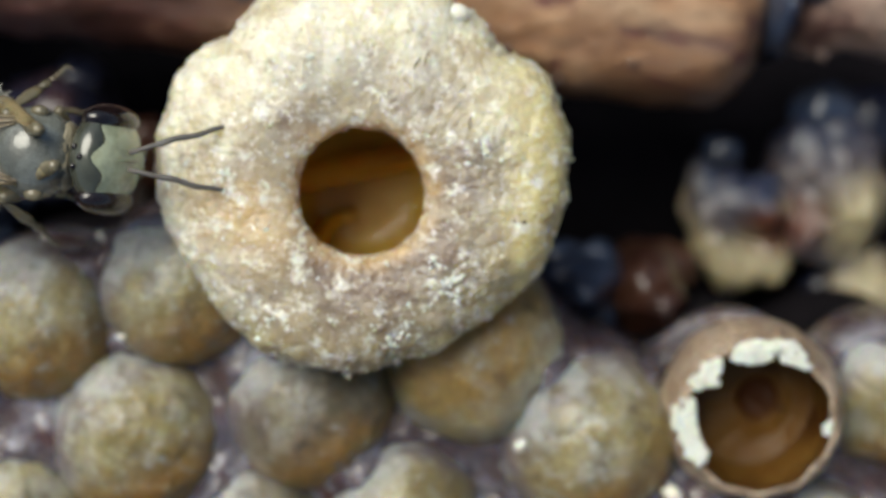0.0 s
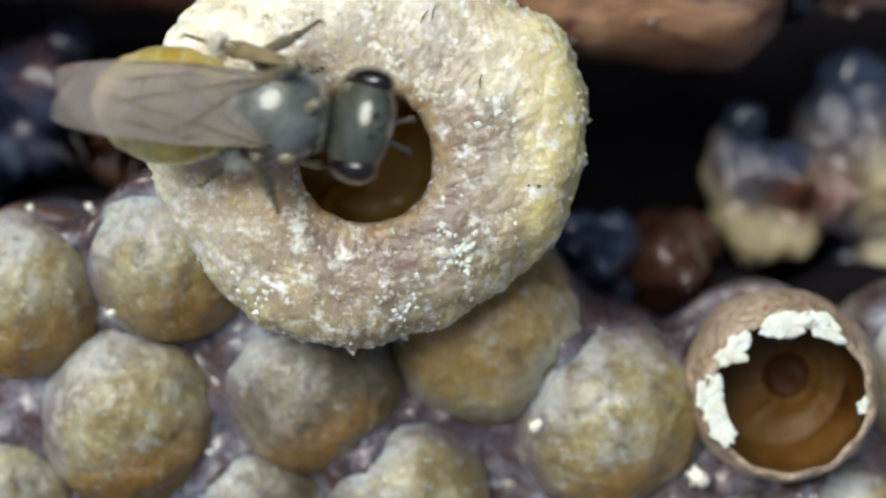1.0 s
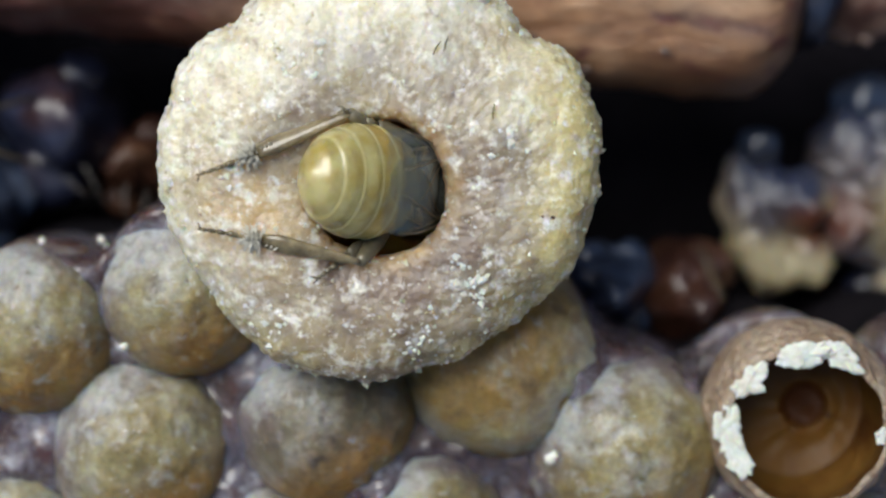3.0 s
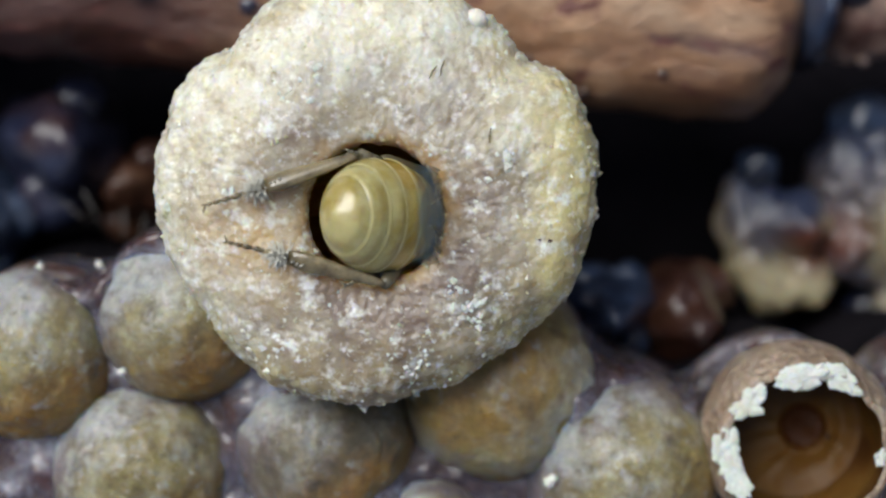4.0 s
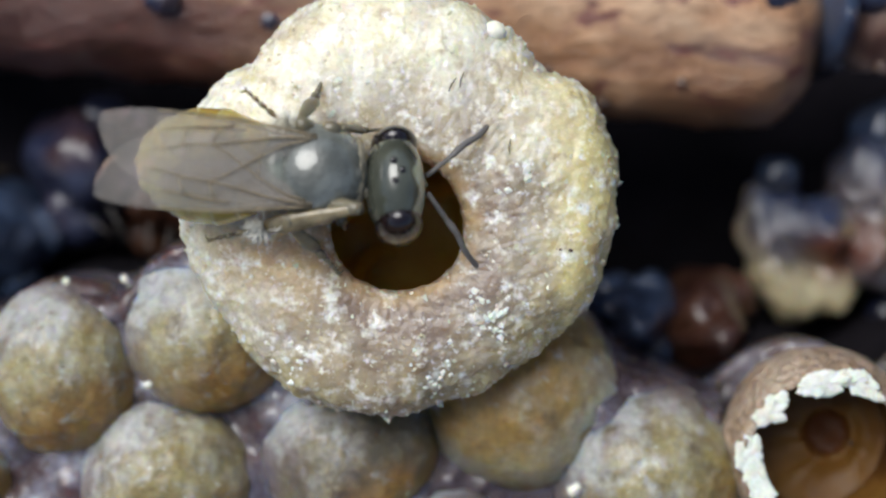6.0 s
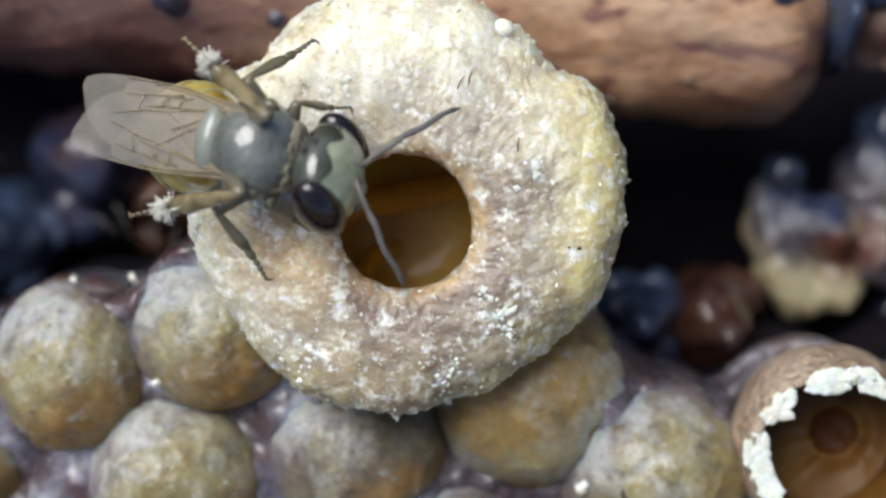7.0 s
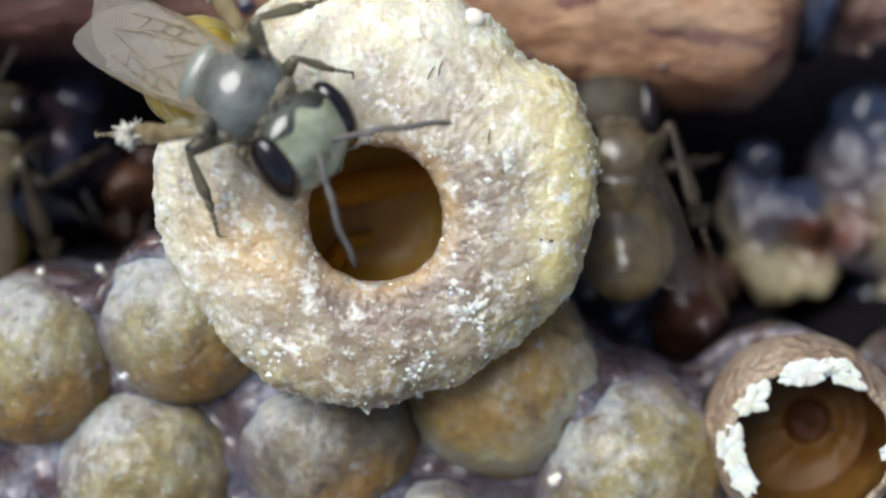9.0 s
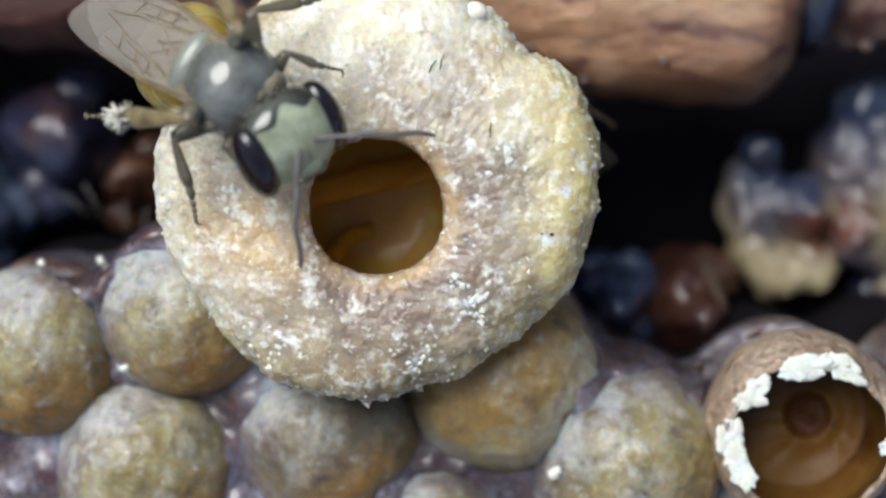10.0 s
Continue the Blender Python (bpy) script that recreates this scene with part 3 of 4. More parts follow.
# ---- brood cells ----
def brood_cell(x, y, z, r, tall=1.0, seed=1.0, label="rounded tan wax brood cell in the comb", cap=CAP_WAX):
    def bend(u):
        return 1 + 0.055 * rough(u, 1.2, seed) + 0.04 * rough(u, 2.7, seed) + 0.012 * rough(u, 5.0, seed) + 0.005 * rough(u, 14.0, seed)
    # the cap and its painted sheen lean up-left, towards the sun
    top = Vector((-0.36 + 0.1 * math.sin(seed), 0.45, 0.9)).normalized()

    def cap_bend(u):
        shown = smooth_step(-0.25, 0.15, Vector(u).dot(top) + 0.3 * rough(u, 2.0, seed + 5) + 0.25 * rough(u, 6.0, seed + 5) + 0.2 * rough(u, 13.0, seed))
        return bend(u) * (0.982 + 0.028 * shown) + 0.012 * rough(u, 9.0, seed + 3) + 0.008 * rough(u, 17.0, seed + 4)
    cell = new("brood_cell")
    cell.matrix_basis = view(x, y, z)
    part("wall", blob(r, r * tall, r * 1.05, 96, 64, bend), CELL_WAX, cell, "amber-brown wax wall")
    part("cap", blob(r, r * tall, r * 1.05, 170, 110, cap_bend), cap, cell, "frost-specked tan cap, sheen painted up-left")
    rnd = random.Random(int(seed * 7))
    crystals = []
    for _ in range(60):
        u = Vector((rnd.gauss(-0.25, 0.6), rnd.gauss(0.35, 0.6), abs(rnd.gauss(0.75, 0.35)))).normalized()
        spot = Vector((u.x * r, u.y * r * tall, u.z * r * 1.05)) * cap_bend(u)
        size = rnd.choice((0.008, 0.012, 0.016, 0.026)) * rnd.uniform(0.7, 1.2)
        crystals.append(crystal(spot, size, rnd))
    tagged(part("wax_grain", joined(*crystals), GRAIN, cell, "fine pale wax grains"), kind="stuff")
    return tagged(cell, label, "brood cell", "brood cells of the comb")


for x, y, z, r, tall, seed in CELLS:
    brood_cell(x, y, z, r * (1.06 if seed == 5 else 1.01), tall, seed, cap={4: DUSKY_CAP, 5: POT_GLOW_CAP, 8: DUSKY_CAP}.get(seed, CAP_WAX))


# ---- the opened cell ----
def build_open_cell():
    cell = new("open_brood_cell")
    cell.matrix_basis = view(*OPENED[:3], 6, -4, 0)
    tagged(cell, "opened brood cell with ragged white rim, amber food inside", "brood cell")

    def ring(r, z, wob, n=120):
        return [(math.cos(2 * math.pi * j / n) * (r + wob * rough((math.cos(2 * math.pi * j / n), math.sin(2 * math.pi * j / n), z), 3.0, 3)) + 0.0,
                 math.sin(2 * math.pi * j / n) * (r + wob * rough((math.cos(2 * math.pi * j / n), math.sin(2 * math.pi * j / n), z), 3.0, 3)),
                 z + wob * 1.5 * rough((math.cos(2 * math.pi * j / n), math.sin(2 * math.pi * j / n), z), 4.0, 7)) for j in range(n)]
    wall = [(0.5, -1.3), (1.0, -0.95), (1.27, -0.4), (1.35, 0.1), (1.30, 0.55), (1.20, 0.85), (1.12, 0.97), (1.05, 0.96), (1.06, 0.8), (1.13, 0.5), (1.2, 0.1), (1.1, -0.4), (0.8, -0.8), (0.3, -0.95), (0.02, -0.97)]
    part("wall", rings_mesh([ring(r, z, 0.05) for r, z in curve(wall[:8], 0.08)], True, False), RUSSET_WAX, cell)
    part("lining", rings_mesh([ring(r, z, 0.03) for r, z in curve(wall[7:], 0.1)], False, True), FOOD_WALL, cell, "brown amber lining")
    surface = [(1.03, -0.5), (0.8, -0.62), (0.6, -0.66), (0.45, -0.64), (0.37, -0.63), (0.32, -0.70), (0.25, -0.76), (0.02, -0.78)]
    food = []
    for r, z in curve(surface, 0.05):
        k = 1 - smooth_step(0.4, 1.0, r)
        food.append([(x + 0.22 * k, y - 0.03 * k, h) for x, y, h in ring(r, z, 0.02)])
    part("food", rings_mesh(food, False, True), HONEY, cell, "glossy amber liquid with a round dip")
    # small glossy balls added as stand-ins for glints on the food
    for x, y, r in ((0.57, -0.16, 0.045), (0.10, -0.38, 0.022), (0.66, -0.2, 0.018)):
        part("bubble", blob(r, r, r, 14, 10), DROP, cell, "tiny ball added as a glint", view(x, y, -0.63))
    rnd = random.Random(5)
    def flake(long, wide, k):
        """A thin flat flake with a ragged outline."""
        rings = []
        for size, z in ((0.9, -0.014), (1.0, -0.004), (0.97, 0.008), (0.75, 0.014), (0.35, 0.018), (0.02, 0.018)):
            ring = []
            for q in range(48):
                u = (math.cos(q * math.pi / 24), math.sin(q * math.pi / 24), 0)
                r = size * (1 + 0.5 * rough(u, 1.5, k) + 0.22 * rough(u, 3.4, k) + 0.10 * rough(u, 8.0, k))
                ring.append((u[0] * long * r, u[1] * wide * r, z + 0.02 * rough((u[0] * r, u[1] * r, 0), 2.5, k)))
            rings.append(ring)
        return rings_mesh(rings)

    for a0, a1, count in ((64, 112, 7), (128, 152, 2), (172, 214, 6), (50, 54, 1), (-8, -2, 1)):
        for i in range(count):
            a = a0 + (a1 - a0) * (i + 0.5 * rnd.random()) / count
            r = 1.06 + rnd.uniform(-0.07, 0.05)
            wide = rnd.uniform(0.10, 0.17) * (0.6 if count == 1 else 1.0)
            part("wax_flake", flake(wide * 1.5, wide, rnd.uniform(0, 50)), FLAKE, cell, "white wax flake",
                 view(r * math.cos(radians(a)), r * math.sin(radians(a)), 0.985 + 0.008 * i, rnd.uniform(-5, 5), rnd.uniform(-5, 5), a + 90 + rnd.uniform(-25, 25)))


build_open_cell()


# ---- loose crumbs on the comb ----
def crumb(x, y, z, r, seed):
    c = part("wax_crumb", blob(r, r * 0.8, r * 0.5, 16, 10, lambda u: 1 + 0.7 * rough(u, 2.2, seed)), FLAKE, at=view(x, y, z, 0, 0, seed * 50))
    tagged(c, "small white wax crumb lying on the comb", "wax crumb", "white crumbs on the comb")


for spec in ((1.77, -3.25, 4.32, 0.1, 1), (3.26, -2.19, 4.08, 0.09, 2), (4.1, -4.0, 4.0, 0.16, 3), (-4.09, -1.75, 4.45, 0.06, 4), (-5.35, -0.35, 3.85, 0.07, 5), (-4.55, -0.3, 3.7, 0.06, 6)):
    crumb(*spec)


# ---- the bar behind and the dark cavity's things ----
def build_bar(x0, y0, x1, y1, z, r, label, seed, drops=(), wax=BAR):
    pts, rad = [], []
    n = 90
    for i in range(n + 1):
        k = i / n
        e = min(k, 1 - k) * math.hypot(x1 - x0, y1 - y0)
        pts.append((x0 + (x1 - x0) * k, y0 + (y1 - y0) * k + 0.1 * math.sin(k * 9), z + 0.1 * math.sin(k * 7)))
        rad.append(max(0.02, r * math.sqrt(max(0.0, 1 - (1 - min(e / 0.9, 1)) ** 2)) * (1 + 0.05 * math.sin(k * 23))))
    shape = tube(pts, rad, 48)
    out = [(p[0] + 0.1 * rough(p, 1.5, seed), p[1] + 0.14 * rough(p, 1.0, seed + 3) + 0.05 * rough(p, 4.0, seed), p[2] + 0.14 * rough(p, 1.1, seed + 5) + 0.05 * rough(p, 3.6, seed)) for p in shape[0]]
    bar = new("resin_bar")
    part("shaft", (out, shape[1]), wax, bar)
    for x, y, z, r, mat in drops:
        part("drop", blob(r, r * 0.9, r * 0.8, 24, 16, lambda u: 1 + 0.3 * rough(u, 1.5, x)), mat, bar, "dark glossy resin drop", view(x, y, z))
    tagged(bar, label, "resin bar")


DROPS = [(1.53, 2.75, 2.15, 0.13, DROP), (2.45, 2.35, 1.7, 0.10, DROP), (-4.2, 3.9, 2.4, 0.28, RESIN), (-2.6, 3.6, 2.2, 0.2, RESIN), (3.6, 2.6, 2.2, 0.07, DROP), (4.6, 2.5, 2.1, 0.07, DROP), (5.0, 3.9, 2.4, 0.35, RESIN)]
DROPS_SHORT = [(6.75, 2.85, 1.7, 0.12, DROP), (6.5, 3.9, 2.1, 0.3, RESIN)]
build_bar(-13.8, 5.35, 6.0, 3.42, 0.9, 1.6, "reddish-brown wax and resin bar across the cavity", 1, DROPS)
build_bar(5.95, 3.95, 13.8, 3.6, 0.95, 1.05, "short reddish-brown resin bar beside the longer one", 7, DROPS_SHORT, PINK_BAR)


def lump(name, label, category, mat, x, y, z, rx, ry, rz, seed, amount=0.2):
    """A resin lump: a rough core with a few smaller knobs grown onto it."""
    def bend(u, k):
        return 1 + amount * rough(u, 1.1, k) + amount * 0.35 * rough(u, 2.4, k) + amount * 0.1 * rough(u, 6.0, k)
    thing = tagged(new(name), label, category)
    thing.matrix_basis = view(x, y, z)
    part("core", blob(rx, ry, rz, 56, 36, lambda u: bend(u, seed)), mat, thing)
    rnd = random.Random(int(seed * 10))
    for i in range(3):
        a, up = 2 * math.pi * (i + rnd.random() * 0.6) / 3, rnd.uniform(0.15, 0.45)
        r = rnd.uniform(0.45, 0.65) * min(rx, ry)
        part("knob", blob(r, r * rnd.uniform(0.8, 1.2), r, 28, 18, lambda u: bend(u, seed + i + 1)), mat, thing,
             at=view(rx * 0.72 * math.cos(a), ry * 0.72 * math.sin(a), rz * up))
    return thing


def grown_body(core, lobes, seed):
    """One skin over a core and the lobes that grew together on it, as (points, faces) about the core's middle."""
    x, y, z, rx, ry, rz = core
    balls = [(Vector((lx - x, ly - y, lz - z)), r) for lx, ly, lz, r in lobes]
    rings = []
    for i in range(81):
        a = math.pi * min(max(i / 80, 0.002), 0.998)
        ring = []
        for j in range(120):
            b = 2 * math.pi * j / 120
            u = Vector((math.sin(a) * math.cos(b), math.sin(a) * math.sin(b), -math.cos(a)))
            reach = [1 / math.sqrt((u.x / rx) ** 2 + (u.y / ry) ** 2 + (u.z / rz) ** 2)]
            for o, r in balls:
                along = u.dot(o)
                gap = along * along - o.length_squared + r * r
                reach.append(along + (math.sqrt(gap) if gap > 0 else -1.5 * math.sqrt(-gap)))
            d = math.log(sum(math.exp(9 * q) for q in reach)) / 9
            d *= 1 + 0.10 * rough(u, 2.4, seed) + 0.06 * rough(u, 5.5, seed) + 0.025 * rough(u, 12.0, seed)
            ring.append(tuple(u * d))
        rings.append(ring)
    return rings_mesh(rings)


def ragged_lump(label, core, lobes, mat, caps, seed):
    """An old broken wax lump with lobes along its edge and resin drops on it."""
    thing = tagged(new("old_wax_lump"), label, "wax lump")
    thing.matrix_basis = view(core[0], core[1], core[2])
    part("body", grown_body(core, lobes, seed), mat, thing)
    for i, (lx, ly, lz, r, tone, name) in enumerate(caps):
        part("cap", blob(r * 1.2, r * 1.1, r, 40, 26, lambda u: 1 + 0.2 * rough(u, 1.3, seed + i)), tone, thing, name, view(lx - core[0], ly - core[1], lz - core[2], 0, 0, i * 40))


def lump_wax(name, zones):
    return material(name, [(0.028, 0.026, 0.034), (0.075, 0.062, 0.068), (0.15, 0.13, 0.135)], 0.35, 0.8, sss=0.4, depth=0.3, bump=0.08, bump_scale=2.2, coat=0.4, coat_rough=0.2, grain=0.15, zones=zones)


CREAM, RUST, INK = (0.34, 0.29, 0.175), (0.085, 0.026, 0.014), (0.03, 0.038, 0.075)
ragged_lump("old ragged wax lump with cream edge and dark cap", (5.85, 0.30, -1.6, 0.6, 0.7, 1.5),
            [(5.42, 0.34, -0.6, 0.55), (5.50, -0.30, -0.6, 0.48), (5.85, -0.62, -0.6, 0.52), (6.42, -0.55, -0.6, 0.5), (5.52, 0.80, -0.6, 0.5), (6.30, 0.35, -0.5, 0.6)],
            lump_wax("cream and violet old wax", ((CREAM, (-0.2, 0.25), 0.55, 1.05, 0.35), (INK, (0.0, 0.95), 1.15, 0.6, 0.4), (RUST, (0.60, -0.30), 0.65, 0.25, 0.5), (INK, (0.45, 0.35), 0.45, 0.15, 0.4))),
            [(5.56, 1.30, -0.35, 0.30, SKY_RESIN, "black resin cap with painted blue sheen")], 3)
ragged_lump("greyish cream wax lump with a sky-tinted black cap", (7.45, 0.60, -1.6, 0.9, 1.0, 1.5),
            [(6.95, 1.25, -0.5, 0.62), (7.65, 1.35, -0.6, 0.75), (7.80, 0.50, -0.4, 0.75), (7.30, -0.10, -0.5, 0.6), (7.05, 0.45, -0.5, 0.5), (7.75, -0.35, -0.6, 0.55)],
            lump_wax("violet-grey old wax", ((CREAM, (0.55, -0.45), 0.95, 0.35, 0.5), (RUST, (-0.55, -0.45), 0.6, 0.2, 0.4), (INK, (-0.2, 1.5), 1.2, 0.5, 0.5))),
            [(7.40, 2.05, -0.5, 0.5, SKY_RESIN, "black resin cap with painted blue sheen"), (8.2, 1.9, -0.6, 0.55, RESIN, "dark resin cap")], 8)
ragged_lump("small cream wax lump beside the opened cell", (8.18, -1.04, -1.6, 0.6, 0.6, 1.3), [(7.97, -0.93, -0.5, 0.46), (8.46, -1.26, -0.5, 0.49), (8.3, -0.75, -0.5, 0.4)],
            lump_wax("cream old wax", ((CREAM, (0.0, 0.0), 0.9, 0.3, 0.4),)), [(7.53, -1.09, -0.9, 0.33, RESIN, "dark resin cap")], 12)
lump("resin_lump", "dark violet resin lump at the end of the bar", "resin lump", SKY_RESIN, 6.05, 3.6, 0.6, 0.34, 0.9, 1.9, 11, 0.25)
lump("resin_lump", "dark brown resin column rising from the cavity", "resin lump", RED_WAX, 4.15, -1.15, -0.6, 0.8, 0.9, 2.6, 13, 0.25)
lump("resin_lump", "dark resin lump in the cavity with painted blue sheen", "resin lump", SKY_RESIN, 2.95, -1.05, 0.1, 0.8, 0.75, 2.1, 14, 0.25)
lump("resin_lump", "dark resin lump in the cavity with painted blue sheen", "resin lump", RESIN, -6.0, 1.6, -1.2, 0.95, 1.15, 2.2, 15, 0.25)
lump("resin_lump", "dark violet resin lump beside the comb's edge", "resin lump", SKY_RESIN, -7.5, 0.35, -0.7, 1.05, 0.95, 2.0, 16, 0.25)
lump("resin_lump", "dark brown resin lump behind the pot", "resin lump", RED_WAX, -4.8, 0.9, -1.7, 0.75, 0.75, 1.8, 17, 0.25)
lump("resin_lump", "dark resin pillar under the bar", "resin lump", RESIN, -9.5, 5.0, -1.6, 1.2, 1.2, 2.2, 18, 0.25)


def build_strands():
    """A few pale dry threads that stick up beside the comb's edge."""
    thing = tagged(new("dry_thread"), "pale dry threads sticking up beside the dark comb edge", "thread")
    thing.matrix_basis = view(-5.1, 0.35, 0.2)
    for i, (x0, y0, x1, y1) in enumerate(((0.0, -0.4, -0.3, 0.5), (0.25, -0.5, 0.35, 0.2), (-0.2, -0.2, -0.6, 0.3), (0.5, -0.5, 0.7, 0.1))):
        part("thread", tube([(x0, y0, -0.6), (x0 + (x1 - x0) * 0.4, y0 + (y1 - y0) * 0.5, 0.2), (x1, y1, 0.5)], [0.022, 0.02, 0.01], 8), FEELER, thing)


build_strands()


# ---- bees ----
def film_edge(s, length, front, back):
    """The front and back edge of a wing at s from root to tip."""
    tip = math.sqrt(max(0.0, 1 - max(0.0, (s - 0.62) / 0.38) ** 2.2))
    root = smooth_step(0, 0.5, s)
    return front * (0.25 + 0.75 * root) * tip, -back * (0.12 + 0.88 * root) * tip


def wing_shape(length, front, back, camber):
    pts, faces, n, m = [], [], 26, 9
    for i in range(n + 1):
        s = i / n
        f, b = film_edge(min(s, 0.995), length, front, back)
        for j in range(m + 1):
            v = j / m
            y = f + (b - f) * v
            pts.append((-length * s, y, camber * math.sin(math.pi * v) * 0.5 + 0.02 * math.sin(9 * s + 5 * v) - 0.05 * s * s))
    return pts, [(i * (m + 1) + j, i * (m + 1) + j + 1, (i + 1) * (m + 1) + j + 1, (i + 1) * (m + 1) + j) for i in range(n) for j in range(m)]


def vein_lines(length, front, back, camber):
    lines = []
    for v0, v1, s0, s1, r in ((0.0, 0.02, 0.02, 0.74, 0.03), (0.25, 0.42, 0.02, 0.62, 0.024), (0.5, 0.85, 0.05, 0.5, 0.02), (0.12, 0.25, 0.4, 0.72, 0.02), (0.42, 0.55, 0.6, 0.78, 0.014)):
        pts = []
        for i in range(12):
            k = i / 11
            s, v = s0 + (s1 - s0) * k, v0 + (v1 - v0) * k
            f, b = film_edge(s, length, front, back)
            pts.append((-length * s, f + (b - f) * v, camber * math.sin(math.pi * v) * 0.5 + 0.02 * math.sin(9 * s + 5 * v) - 0.05 * s * s + 0.016))
        lines.append(tube(pts, [0.7 * r * (1 - 0.6 * i / 11) for i in range(12)], 6))
    for s, v0, v1 in ((0.46, 0.15, 0.36), (0.60, 0.2, 0.40)):
        f, b = film_edge(s, length, front, back)
        lines.append(tube([(-length * (s + 0.03 * q), f + (b - f) * (v0 + (v1 - v0) * q), camber * math.sin(math.pi * v0) * 0.5 + 0.012) for q in (0, 0.5, 1)], [0.008] * 3, 6))
    return joined(*lines)


def mirrored(shape):
    return [(x, -y, z) for x, y, z in shape[0]], [tuple(reversed(f)) for f in shape[1]]


LEGS = {   # name: hip, femur's length, length of tibia and foot, resting foot, all for the left side
    "front_leg": ((0.30, 0.30, -0.30), 0.52, 0.90, (0.85, 0.85, -0.74)),
    "middle_leg": ((0.02, 0.36, -0.34), 0.75, 1.25, (0.30, 1.65, -0.74)),
    "hind_leg": ((-0.28, 0.34, -0.30), 1.22, 2.05, (-1.50, 1.25, -0.30)),
}


def leg_shapes(name, upper, lower):
    thick = {"front_leg": 0.09, "middle_leg": 0.125, "hind_leg": 0.12}[name]
    n = 12
    femur = tube([(upper * i / n, 0, 0.03 * math.sin(math.pi * i / n)) for i in range(n + 1)],
                 [thick * (0.45 + 0.65 * math.sin(math.pi * min(0.95, 0.12 + 0.8 * i / n))) for i in range(n + 1)], 10)
    shank = lower * (0.62 if name == "hind_leg" else 0.56)
    toe = lower * (0.86 if name == "hind_leg" else 1.0)
    wide = 2.0 if name == "hind_leg" else 1.2
    tibia = tube([(shank * i / n, 0, 0) for i in range(n + 1)], [thick * (0.4 + 0.55 * (i / n) ** 0.8 * wide * (1 - 0.55 * smooth_step(0.8, 1.0, i / n))) * (0.46 if name == "hind_leg" else 0.50) for i in range(n + 1)], 10, 1.9)
    toes = []
    x = shank
    for k, (size, r) in enumerate(((0.17, 0.62), (0.09, 0.42), (0.07, 0.38), (0.06, 0.34), (0.05, 0.3))):
        toes.append(tube([(x, 0, 0.012 * k), (x + toe * size * 0.6, 0, 0.012 * k), (x + toe * size * 0.96, 0, 0.012 * k)], [thick * r * 0.55, thick * r * 0.8, thick * r * 0.45], 8))
        x += toe * size
    toes.append(tube([(x, 0, 0.05), (x + 0.03, 0.03, 0.03), (x + 0.06, 0.05, -0.02)], [0.02, 0.015, 0.006], 6))
    toes.append(tube([(x, 0, 0.05), (x + 0.03, -0.03, 0.03), (x + 0.06, -0.05, -0.02)], [0.02, 0.015, 0.006], 6))
    hairs = []
    if name == "hind_leg":
        rnd = random.Random(3)
        for i in range(24):
            s = rnd.uniform(0.82, 1.15) * shank
            a = rnd.choice((-1, 1)) * radians(rnd.uniform(50, 110))
            d = Vector((rnd.uniform(0.2, 0.8), math.sin(a) * 0.2, math.cos(a) * rnd.choice((-1, 1)) + math.sin(a))).normalized()
            p = Vector((s, 0, 0)) + Vector((0, d.y, d.z)) * thick * 0.6
            q = p + d * rnd.uniform(0.05, 0.11)
            hairs.append(tube([tuple(p), tuple(q)], [0.012, 0.006], 4))
        for i in range(150):
            d = Vector((rnd.uniform(-0.2, 1.0), rnd.uniform(-1, 1), rnd.uniform(-1, 1))).normalized()
            p = Vector((shank + rnd.uniform(0.0, 0.16), 0, 0)) + d * 0.04
            hairs.append(tube([tuple(p), tuple(p + d * rnd.uniform(0.08, 0.2))], [0.014, 0.006], 4))
    return femur, joined(tibia, *toes), joined(*hairs) if hairs else None


